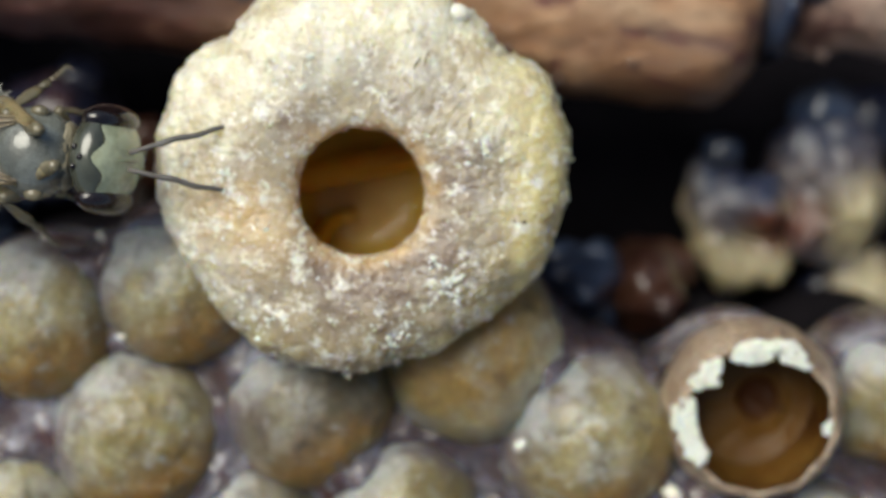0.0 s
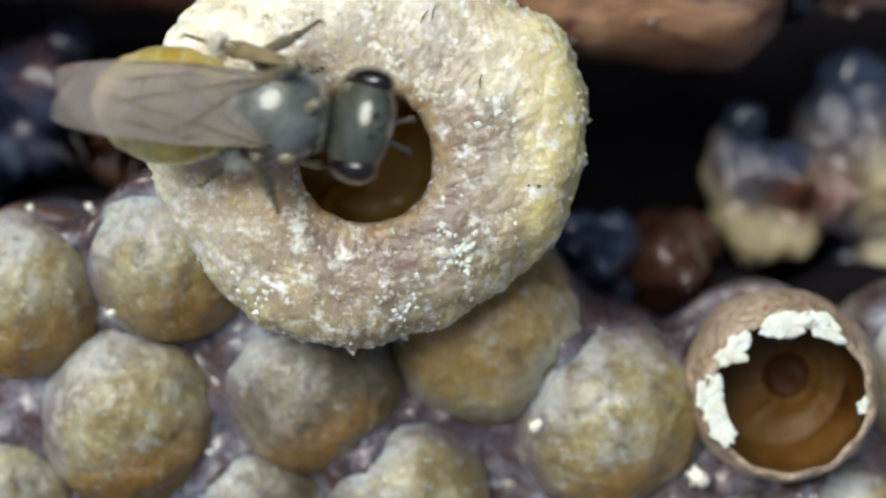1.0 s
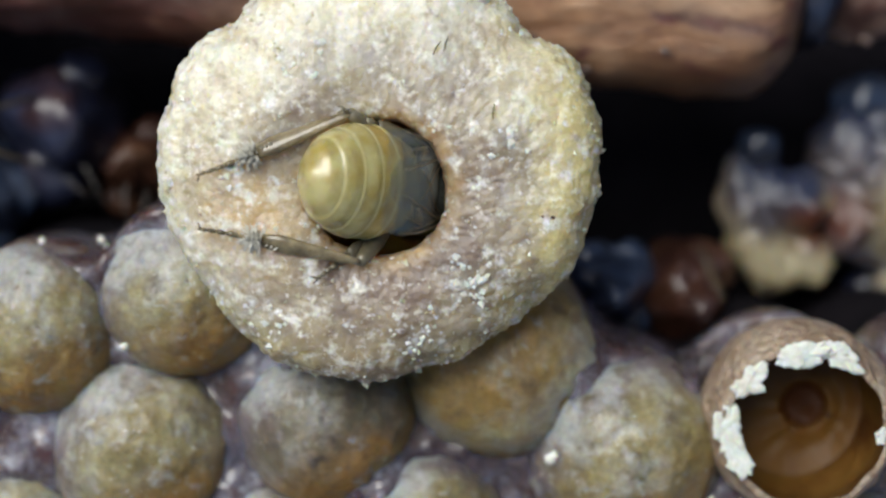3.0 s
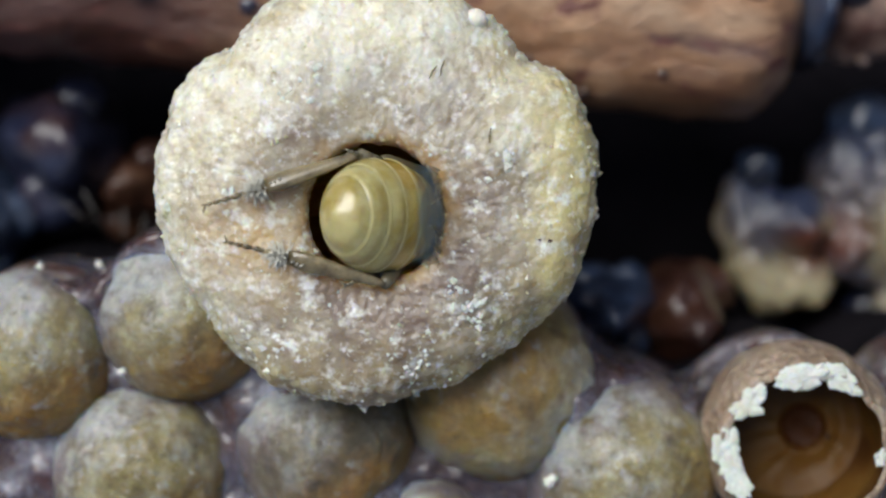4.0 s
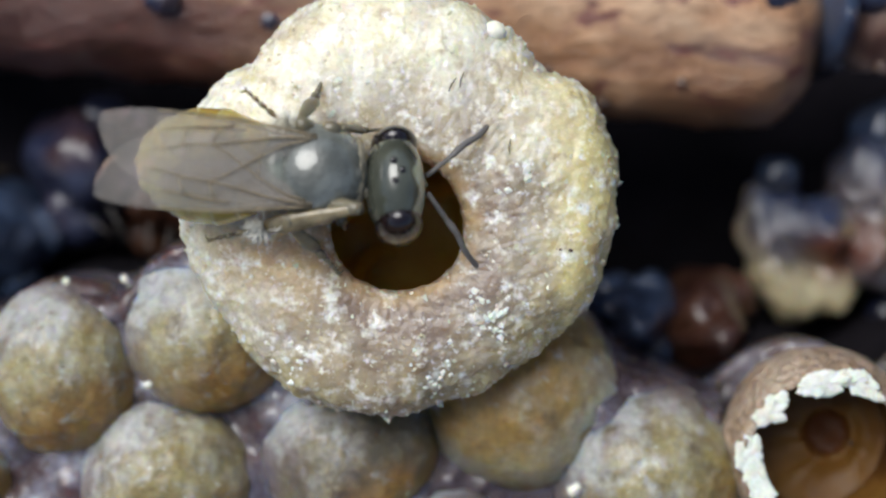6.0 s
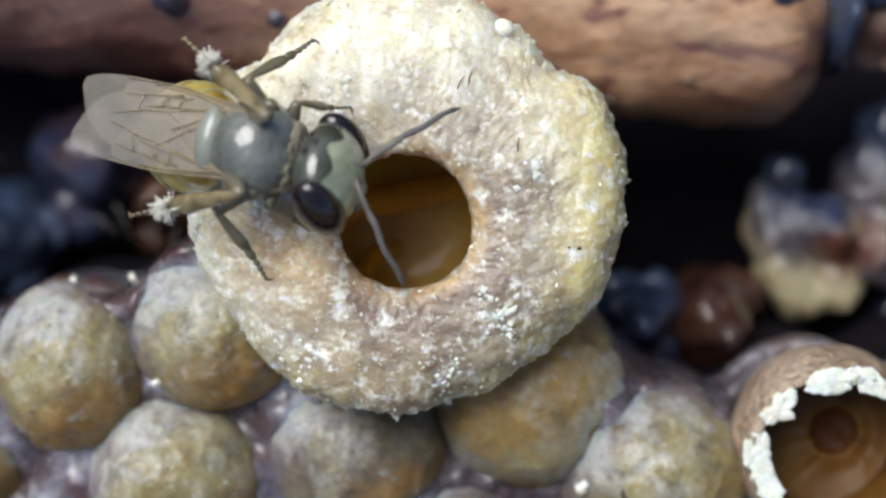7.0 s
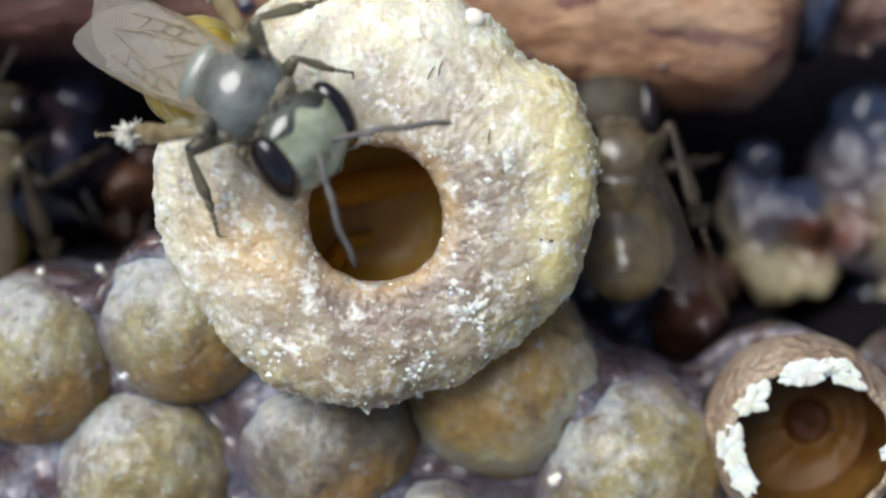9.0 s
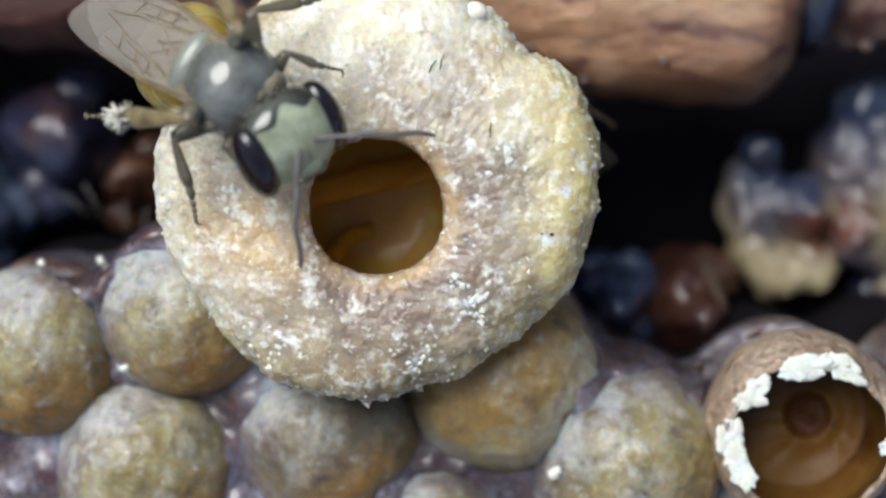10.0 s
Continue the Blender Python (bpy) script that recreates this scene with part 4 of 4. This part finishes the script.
def build_bee(label, thorax=THORAX, banded=(YELLOW, TAN_SKIN, BAND_SKIN), band_label="honey-yellow banded abdomen", face=SKIN, film=FILM, shin=GOLD_LEG, rear=REAR_PLATE, fur=HAIR, crest=HEAD_DARK, limb=LEG):
    """A small stingless bee that heads along +x, about its thorax. Gives the bee and its moving parts."""
    bee = tagged(new("stingless_bee"), label, "bee", "bees on the nest")
    moving = {"bee": bee}
    part("thorax", blob(0.64, 0.63, 0.55, 48, 32, lambda u: 1 - 0.06 * max(0, -u[0]) + 0.01 * rough(u, 3, 1)), thorax, bee, "glossy olive-grey thorax")
    part("scutellum", blob(0.19, 0.42, 0.18, 36, 20, at=(-0.53, 0, 0.18)), rear, bee, "smooth hind plate")
    part("neck", tube([(0.48, 0, -0.05), (0.7, 0, -0.05)], [0.14, 0.12], 12), HEAD_DARK, bee)
    part("collar", blob(0.16, 0.46, 0.38, 40, 24, lambda u: 1 + 0.12 * rough(u, 7, 2), at=(0.46, 0, -0.03)), TAN_COAT, bee, "pale furry collar")
    for s in (-1, 1):
        part("tegula", blob(0.12, 0.09, 0.08, 16, 10, at=(0.12, 0.55 * s, 0.26)), LEG, bee, "small brown wing scale")
    # head: the pivot is the neck, the face looks along +x
    head = part("head", blob(0.40, 0.68, 0.62, 48, 32, lambda u: 1 - 0.10 * max(0, u[0]) ** 2 - 0.05 * max(0, -u[2]), at=(0.40, 0, -0.02)), face, bee, "glossy face with green-grey sheen")
    moving["head"] = head

    def crown(u):
        return 0.86 + 0.155 * smooth_step(0.05, 0.3, u[2] * 0.75 - 0.8 * u[0] + 0.02 + 0.28 * abs(u[1]) - 0.12 * math.cos(9 * u[1]))
    part("crown", blob(0.40, 0.68, 0.62, 64, 48, crown, at=(0.395, 0, -0.02)), crest, head, "dark glossy crown")
    for s in (-1, 1):
        part("eye", blob(0.30, 0.22, 0.50, 28, 20, at=(0.40, 0.53 * s, -0.02)), EYE, head, "black-brown compound eye")
        part("mandible", tube([(0.60, 0.20 * s, -0.42), (0.64, 0.12 * s, -0.47), (0.62, 0.02 * s, -0.50)], [0.06, 0.05, 0.02], 8), LEG, head)
    for x, y in ((0.43, 0.0), (0.33, 0.13), (0.33, -0.13)):
        part("ocellus", blob(0.045, 0.045, 0.04, 14, 8, at=(x, y, 0.60)), EYE, head)
    part("face_plate", blob(0.07, 0.20, 0.14, 24, 14, at=(0.65, 0, -0.32)), PALE_FACE if face is SKIN else face, head, "smooth face plate")
    part("face_ridge", tube([(0.75, 0, -0.2), (0.785, 0, 0.0), (0.72, 0, 0.25)], [0.012, 0.016, 0.008], 8), face, head)
    for s, side in ((1, "left"), (-1, "right")):
        feel = [(0, 0, 0), (0.16, 0, 0.03), (0.34, 0, 0.05), (0.40, 0, 0.04)] + [(0.45 + 0.1 * i, 0.015 * math.sin(i), 0.03 - 0.004 * i * i) for i in range(11)]
        moving[side + "_feeler"] = part("antenna", tube(feel, [0.035, 0.032, 0.036, 0.03] + [0.042 + 0.006 * (i % 2) - 0.0012 * i for i in range(10)] + [0.015], 10), FEELER if face is SKIN else DIM_LEG, head, "grey-brown jointed antenna")
    # abdomen: the pivot is the waist, six overlapping plates
    marks = [(0.0, 0.16), (0.08, 0.40), (0.28, 0.60), (0.68, 0.73), (1.08, 0.72), (1.42, 0.59), (1.68, 0.38), (1.82, 0.05)]

    def girth(s):
        for (s0, r0), (s1, r1) in zip(marks, marks[1:]):
            if s <= s1:
                k = (s - s0) / (s1 - s0)
                return r0 + (r1 - r0) * (0.5 - 0.5 * math.cos(math.pi * k)) * 0.5 + (r1 - r0) * k * 0.5
        return 0.05
    cuts = [0.0, 0.38, 0.68, 0.97, 1.24, 1.49, 1.82]
    for i in range(6):
        a, b = cuts[i], cuts[i + 1] + (0.06 if i < 5 else 0)
        rings = []
        for k in range(9):
            s = a + (b - a) * k / 8
            lift = 0.004 * k / 8 if i < 5 else 0.0
            r = girth(min(s, 1.82)) + lift
            if k == 8 and i < 5:
                r -= 0.004
            rings.append([(-s, math.cos(q * math.pi / 20) * r, math.sin(q * math.pi / 20) * r * 0.82 - 0.06 * math.sin(math.pi * s / 1.82)) for q in range(40)])
        shape = rings_mesh([list(reversed(r)) for r in rings])
        if i == 0:
            abdomen = part("abdomen", shape, banded[0], bee, band_label)
            moving["abdomen"] = abdomen
        else:
            part("plate", shape, banded[0] if i < 3 else banded[1], abdomen)
        if i < 5:
            strip = []
            for k, rise in enumerate((-0.004, 0.007, 0.010, 0.008, -0.006)):
                x = b - 0.055 + 0.06 * k / 4
                strip.append([(-x, math.cos(q * math.pi / 20) * (girth(x) + rise), math.sin(q * math.pi / 20) * (girth(x) + rise) * 0.82 - 0.06 * math.sin(math.pi * x / 1.82)) for q in reversed(range(40))])
            part("band", rings_mesh(strip, False, False), banded[2], abdomen, "pale plate edge")
    # wings
    for s, side in ((1, "left"), (-1, "right")):
        for name, dims in (("forewing", (2.65, 0.16, 0.80, 0.10)), ("hindwing", (1.8, 0.10, 0.5, 0.06))):
            shape, lines = wing_shape(*dims), vein_lines(*dims)
            if s < 0:
                shape, lines = mirrored(shape), mirrored(lines)
            wing = part(name, shape, film, bee, "clear iridescent wing")
            part("vein", lines, VEIN if film is FILM else DIM_LEG, wing)
            moving[side + "_" + name] = wing
    # legs
    for name, (hip, upper, lower, foot) in LEGS.items():
        femur, shank, hairs = leg_shapes(name, upper, lower)
        for side in ("left", "right"):
            leg = part(name, femur, limb, bee, "thin olive-brown leg")
            low = part(name.replace("leg", "shin"), shank, shin if name == "hind_leg" else limb, bee, "long hind shin and foot" if name == "hind_leg" else "olive-brown shin and foot")
            if hairs:
                part("hair_fringe", hairs, fur, low, "fine hair fringe")
            moving[side + "_" + name], moving[side + "_" + name + "_low"] = leg, low
    return moving


def blend_rows(rows, t):
    """Values between rows by time, eased straight."""
    if t <= rows[0][0]:
        return rows[0][1:]
    for a, b in zip(rows, rows[1:]):
        if t <= b[0]:
            k = (t - a[0]) / (b[0] - a[0])
            return tuple(p + (q - p) * k for p, q in zip(a[1:], b[1:]))
    return rows[-1][1:]


def aim(origin, target, up):
    """A pose at origin, in millimetres, whose x axis points at target."""
    x = (Vector(target) - Vector(origin)).normalized()
    y = Vector(up).cross(x).normalized()
    z = x.cross(y)
    m = Matrix((x, y, z)).transposed().to_4x4()
    m.translation = Vector(origin) * MM
    return m


def bent_leg(hip, foot, upper, lower, pole):
    """The poses of femur and shin that put the foot there."""
    hip, foot, pole = Vector(hip), Vector(foot), Vector(pole)
    d = foot - hip
    reach = min(max(d.length, abs(upper - lower) + 0.08), upper + lower - 0.03)
    way = d.normalized()
    out = (pole - way * pole.dot(way)).normalized()
    along = (upper ** 2 + reach ** 2 - lower ** 2) / (2 * reach)
    knee = hip + way * along + out * math.sqrt(max(0.0, upper ** 2 - along ** 2))
    foot = hip + way * reach
    f, g = aim(hip, knee, out + Vector((0.01, 0.02, 0.3))), aim(knee, foot, out + Vector((0.01, 0.02, 0.3)))
    return f, g


def bee_pose(row):
    x, y, z, turn, pitch, _ = row
    return view(x, y, z, 0, pitch, turn)


def held(head_rows, t, wanted, place, roll):
    """The pose at a place on the head that keeps the wanted turn in the bee's space."""
    turn, up, facing = blend_rows(head_rows, t)
    m = (view(0, 0, 0, 0, -up, turn + facing) @ view(0, 0, 0, roll * smooth_step(5.5, 6.5, t))).inverted() @ wanted
    m.translation = Vector(place) * MM
    return m


def move_bee(moving, rows, head_rows, feeler_rows, wing_rows, rim_feet=None, roll=0, dip=0):
    """Keys a bee and its parts from the clip's start to its end."""
    walk(moving["bee"], [(r[0], bee_pose(r[1:])) for r in rows])
    walk(moving["abdomen"], [(r[0], view(-0.50, 0, -0.06, 0, -r[6], 0)) for r in rows])
    walk(moving["head"], [(t, view(1.0 * math.cos(radians(turn * 0.6)), 1.0 * math.sin(radians(turn * 0.6)), -0.02, 0, -up, turn + facing) @ view(0, 0, 0, roll * smooth_step(5.5, 6.5, t)) @ view(-0.40, 0, 0)) for t, turn, up, facing in head_rows])
    for s, side in ((1, "left"), (-1, "right")):
        walk(moving[side + "_feeler"], [(r[0], held(head_rows, r[0], view(0, 0, 0, 0, 10 + (dip * smooth_step(0.7, 1.0, r[0]) * (1 - smooth_step(5.6, 6.0, r[0]))), r[1 if s > 0 else 2]), (0.78, 0.11 * s, 0.02), roll)) for r in feeler_rows])
        walk(moving[side + "_forewing"], [(t, view(-0.02, 0.40 * s, 0.36, 0, lift, -s * spread)) for t, spread, lift in wing_rows])
        walk(moving[side + "_hindwing"], [(t, view(-0.20, 0.36 * s, 0.32, 0, lift, -s * (spread + 3))) for t, spread, lift in wing_rows])
        for n, (name, (hip, upper, lower, foot)) in enumerate(LEGS.items()):
            hip = (hip[0], hip[1] * s, hip[2])
            upper_rows, lower_rows = [], []
            for i in range(101):
                t = i / 10
                now, then = blend_rows(rows, max(t - 0.05, 0)), blend_rows(rows, min(t + 0.05, 10))
                speed = min(1.0, math.dist(now[:2], then[:2]) / 0.12)
                phase = 2 * math.pi * 3.1 * t + (n + (s > 0)) * math.pi
                rest = (foot[0], foot[1], -0.62) if name == "hind_leg" and t < 6 else foot
                near = 0.72 + 0.28 * smooth_step(6.3, 7.4, t) if rim_feet else 1.0
                target = [foot[0] * near + 0.3 * speed * math.sin(phase), foot[1] * near * s, rest[2] + 0.18 * speed * max(0, math.cos(phase))]
                pole = (0.1 if n == 0 else -0.5, 0.8 * s, 0.9)
                if rim_feet and name != "front_leg":
                    inside = smooth_step(1.1, 1.3, t) * (1 - smooth_step(5.3, 5.8, t))
                    if inside > 0:
                        kx, ky, fx, fy = blend_rows(rim_feet[side + "_" + name], t)
                        to_bee = bee_pose(blend_rows(rows, t)).inverted()
                        goal, knee = to_bee @ (Vector((fx, fy, 6.22)) * MM) / MM, to_bee @ (Vector((kx, ky, 6.2)) * MM) / MM
                        pole = [a + (b - a) * inside for a, b in zip(pole, (knee - Vector(hip)) * 1.5)]
                        target = [a + (b - a) * inside for a, b in zip(target, goal)]
                elif rim_feet:
                    inside = smooth_step(1.1, 1.3, t) * (1 - smooth_step(5.3, 5.8, t))
                    target = [a + (b - a) * inside for a, b in zip(target, (0.75, 0.5 * s, -0.45))]
                f, g = bent_leg(hip, target, upper, lower, pole)
                upper_rows.append((t, f))
                lower_rows.append((t, g))
            walk(moving[side + "_" + name], upper_rows)
            walk(moving[side + "_" + name + "_low"], lower_rows)


entering = build_bee("small olive-grey stingless bee with clear wings, at the pot's mouth")
climbing = build_bee("small brownish stingless bee climbing over the comb's edge", DARK_THORAX, (BROWN_SKIN, BROWN_SKIN, BROWN_BAND), "glossy brown abdomen", DIM_HEAD, DIM_FILM, DIM_LEG, DARK_THORAX, DIM_LEG, DIM_HEAD, DIM_LEG)
hidden = build_bee("dark stingless bee in the shade behind the comb", DARK_THORAX, (BROWN_SKIN, BROWN_SKIN, BROWN_BAND), "glossy brown abdomen", DIM_HEAD, DIM_FILM, DIM_LEG, DARK_THORAX, DIM_LEG, DIM_HEAD, DIM_LEG)

ENTERING = [   # seconds, place, heading, pitch, bend of the abdomen
    (0, -5.01, 0.85, 6.20, -4, -4, 0),
    (0.2, -4.47, 0.46, 6.40, 10, -3, 4),
    (0.4, -3.84, 0.42, 6.60, 18, 0, 4),
    (0.5, -3.90, 0.90, 6.70, 22, 0, 4),
    (0.6, -3.66, 1.10, 6.75, 30, 0, 4),
    (0.7, -3.22, 1.22, 6.80, 28, 0, 4),
    (0.8, -2.62, 1.0, 6.80, 16, 0, 3),
    (0.9, -2.10, 0.95, 6.80, 2, 0, 0),
    (1, -1.62, 0.89, 6.80, -3, 3, 0),
    (1.1, -0.75, 0.85, 6.60, -3, 14, 4),
    (1.2, -0.63, 0.72, 6.40, -3, 24, 14),
    (1.3, -0.59, 0.62, 6.15, -3, 33, 24),
    (1.5, -0.35, 0.49, 5.70, -3, 50, 36),
    (1.7, -0.22, 0.51, 5.50, -3, 60, 36),
    (2, -0.11, 0.46, 5.25, -4, 72, 34),
    (2.5, -0.11, 0.41, 5.10, -4, 80, 32),
    (2.7, -0.11, 0.45, 5.05, -4, 80, 32),
    (3.8, 0.04, 0.37, 4.85, -1, 86, 34),
    (4.1, 0.07, 0.36, 4.82, 0, 88, 34),
    (4.5, 0.0, 0.41, 4.88, 0, 88, 34),
    (4.7, -0.10, 0.38, 4.98, 0, 86, 36),
    (5, -0.29, 0.43, 5.10, 1, 80, 42),
    (5.2, -0.43, 0.53, 5.20, 1, 74, 46),
    (5.55, -0.83, 0.80, 5.70, 0, 48, 30),
    (5.8, -1.28, 0.95, 6.40, -3, 20, 14),
    (6.1, -1.65, 1.06, 6.75, -5, 5, 18),
    (6.3, -1.83, 1.11, 6.80, -6, 0, 26),
    (6.5, -2.19, 1.22, 6.80, -6, 0, 36),
    (6.8, -2.56, 1.35, 6.80, -12, -5, 42),
    (7, -2.42, 1.30, 6.80, -14, -9, 46),
    (7.3, -2.45, 1.42, 6.80, -22, -12, 50),
    (7.5, -2.38, 1.47, 6.80, -24, -13, 51),
    (8, -2.34, 1.62, 6.80, -25, -13, 51),
    (8.5, -2.11, 1.72, 6.80, -27, -13, 51),
    (9, -2.19, 1.88, 6.80, -28, -13, 51),
    (9.5, -2.28, 1.82, 6.80, -30, -13, 51),
    (10, -2.33, 1.90, 6.80, -32, -13, 51),
]
CLIMBING = [   # seconds, place, heading, pitch, bend of the abdomen
    (0, 1.29, -7.35, 3.60, 60, 0, 0),
    (6.6, 0.44, -6.39, 3.60, 60, 0, 0),
    (7, 1.50, -4.88, 4.60, 55, 0, 0),
    (7.2, 1.99, -3.72, 5.15, 48, 0, 0),
    (7.3, 2.27, -3.09, 5.30, 42, 0, 0),
    (7.4, 2.30, -2.71, 5.30, 50, 0, 0),
    (7.5, 2.18, -1.90, 5.20, 58, 0, 0),
    (7.6, 2.97, -0.89, 4.70, 62, 12, 4),
    (7.8, 3.42, -0.40, 3.60, 65, 44, 14),
    (8, 3.50, -0.38, 3.20, 67, 50, 18),
    (8.2, 3.22, -0.20, 3.00, 84, 40, 12),
    (8.4, 2.71, 0.74, 2.70, 100, 22, 4),
    (8.6, 2.50, 1.25, 2.40, 98, 28, 4),
    (8.8, 2.66, 1.36, 2.30, 92, 30, 4),
    (9, 2.88, 1.20, 2.30, 91, 32, 4),
    (9.1, 3.14, 0.99, 2.30, 89.5, 33, 5),
    (9.2, 3.49, 1.24, 2.30, 88, 34, 6),
    (9.3, 3.31, 1.57, 2.20, 93, 45, 8),
    (9.4, 2.68, 1.63, 2.00, 96.5, 52.5, 8),
    (9.5, 2.60, 1.83, 1.80, 100, 60, 8),
    (9.7, 1.69, 1.77, 1.60, 118, 50, 8),
    (10, 1.04, 1.91, 1.60, 125, 40, 8),
]
HIDDEN = [   # seconds, place, heading, pitch, bend of the abdomen
    (0, -10.65, 1.10, 0.90, 10, 0, 0),
    (1.8, -10.28, 0.66, 0.90, 10, 0, 0),
    (2.2, -7.99, 0.94, 1.30, 12, 0, 0),
    (2.5, -7.55, 1.13, 1.50, 8, 0, 0),
    (2.7, -7.81, 1.24, 1.50, 6, 0, 0),
    (3.4, -9.55, 0.90, 1.00, 8, 0, 0),
    (4.55, -9.79, 0.37, 1.00, 15, 0, 0),
    (4.75, -7.54, 0.40, 1.40, 18, 0, 0),
    (5, -7.22, 0.38, 1.40, 18, 0, 0),
    (5.2, -7.20, 0.44, 1.40, 18, 0, 0),
    (5.9, -9.60, 0.86, 1.00, 25, 0, 0),
    (8.2, -9.82, 0.84, 1.00, 40, 0, 0),
    (8.6, -8.13, 0.89, 1.30, 55, 0, 0),
    (8.8, -6.98, 0.99, 1.50, 65, 0, 0),
    (9, -6.71, 1.19, 1.50, 85, 0, 0),
    (9.2, -7.54, 1.88, 1.40, 110, 0, 0),
    (9.5, -9.50, 2.06, 1.00, 130, 0, 0),
    (10, -10.37, 1.98, 0.90, 140, 0, 0),
]
RIM_LEGS = {   # seconds, the knee's place and the foot's place while the bee is in the mouth
    "left_hind_leg": [(1.3, -1.86, 1.84, -3.56, 1.54), (1.5, -1.61, 1.43, -3.34, 0.67), (2.5, -1.14, 1.32, -2.82, 0.50), (4.0, -0.93, 1.16, -2.73, 0.47), (5.0, -1.03, 1.40, -2.80, 0.54), (5.2, -1.2, 1.45, -2.95, 0.60)],
    "right_hind_leg": [(1.3, -1.84, -0.75, -3.30, -0.45), (1.5, -1.45, -0.63, -3.30, -0.30), (2.5, -1.41, -0.48, -2.92, -0.24), (4.0, -0.92, -0.39, -2.46, 0.05), (5.0, -0.57, -0.46, -2.55, 0.03), (5.2, -0.75, -0.45, -2.75, 0.05)],
    "left_middle_leg": [(1.3, -0.77, 1.70, -1.50, 2.05), (1.6, -0.77, 1.65, -1.47, 1.99), (2.5, -0.40, 1.30, -1.05, 1.45), (4.0, -0.30, 1.20, -0.95, 1.15), (5.2, -0.30, 1.25, -0.95, 1.25)],
    "right_middle_leg": [(1.3, -1.02, -0.77, -1.62, -0.95), (1.5, -1.02, -0.77, -1.62, -0.95), (2.5, -1.05, -0.50, -1.47, -0.89), (4.0, -0.30, -0.45, -1.00, -0.50), (5.2, -0.30, -0.50, -1.10, -0.55)],
}


def motions():
    move_bee(entering, ENTERING,
             [(0, 0, 25, 0), (0.2, -20, 22, 12), (0.4, -35, 20, 18), (0.5, -48, 18, 23), (0.6, -52, 15, 21), (0.7, -60, 10, 28), (0.8, -40, 6, 19), (0.9, -15, -4, 8), (1.0, -8, -18, 0), (1.1, -6, -28, 0), (1.5, 0, -15, 0), (5.2, 0, -15, 0), (6.0, -8, 2, 14), (6.5, -8, 6, 20), (7.0, -8, 14, 20), (7.5, -8, 26, 22), (8.0, -12, 27, 26),
              (8.5, -12, 27, 24), (9.0, -14, 30, 22), (9.5, -14, 33, 22), (10, -16, 36, 22)],
             [(0, 22, -8), (0.2, 18, -10), (0.4, 4, -30), (0.6, 12, -42), (0.8, 14, -40), (1.0, 20, -20), (1.2, 12, -12), (5.2, 12, -12), (6.0, 42, -50), (6.5, 45, -58), (7.0, 48, -55), (7.3, 40, -48),
              (7.5, 33, -45), (8.0, 29, -54), (8.5, 27, -48), (9.0, 39, -49), (9.5, 38, -58), (10, 37, -63)],
             [(0, -3, 8), (1.1, -3, 8), (1.3, 6, 16), (1.5, 8, 20), (2.5, 4, 0), (3.8, 2, -8), (4.5, 2, -8), (5.2, 4, 4), (5.8, 2, 8), (6.3, 1, -6), (6.6, 1, -14), (7.0, 0, -17), (7.5, -1, -18), (10, -1, -18)],
             RIM_LEGS, -34, 55)
    move_bee(climbing, CLIMBING, [(0, 0, 20, 0), (7.3, -12, 10, 0), (7.5, -4, 0, 0), (7.8, 0, -80, 0), (8.2, 0, -80, 0), (10, 0, -30, 0)], [(0, 30, -30), (7.3, 40, -30), (7.5, 30, -40), (8, 25, -25), (9, 35, -30), (10, 25, -25)],
             [(0, 5, 6), (7.6, 6, 6), (7.8, 14, 4), (8.0, 16, 2), (8.4, 12, 4), (9.0, 10, 6), (9.3, 10, 4), (10, 10, 4)])
    move_bee(hidden, HIDDEN, [(0, 0, 15, 0), (5, 4, 15, 0), (10, 0, 10, 0)], [(0, 20, -20), (2.2, 12, -30), (2.5, 0, -18), (2.7, 6, -26), (5, 25, -25), (10, 20, -25)], [(0, 4, 6), (10, 4, 6)])


motions()
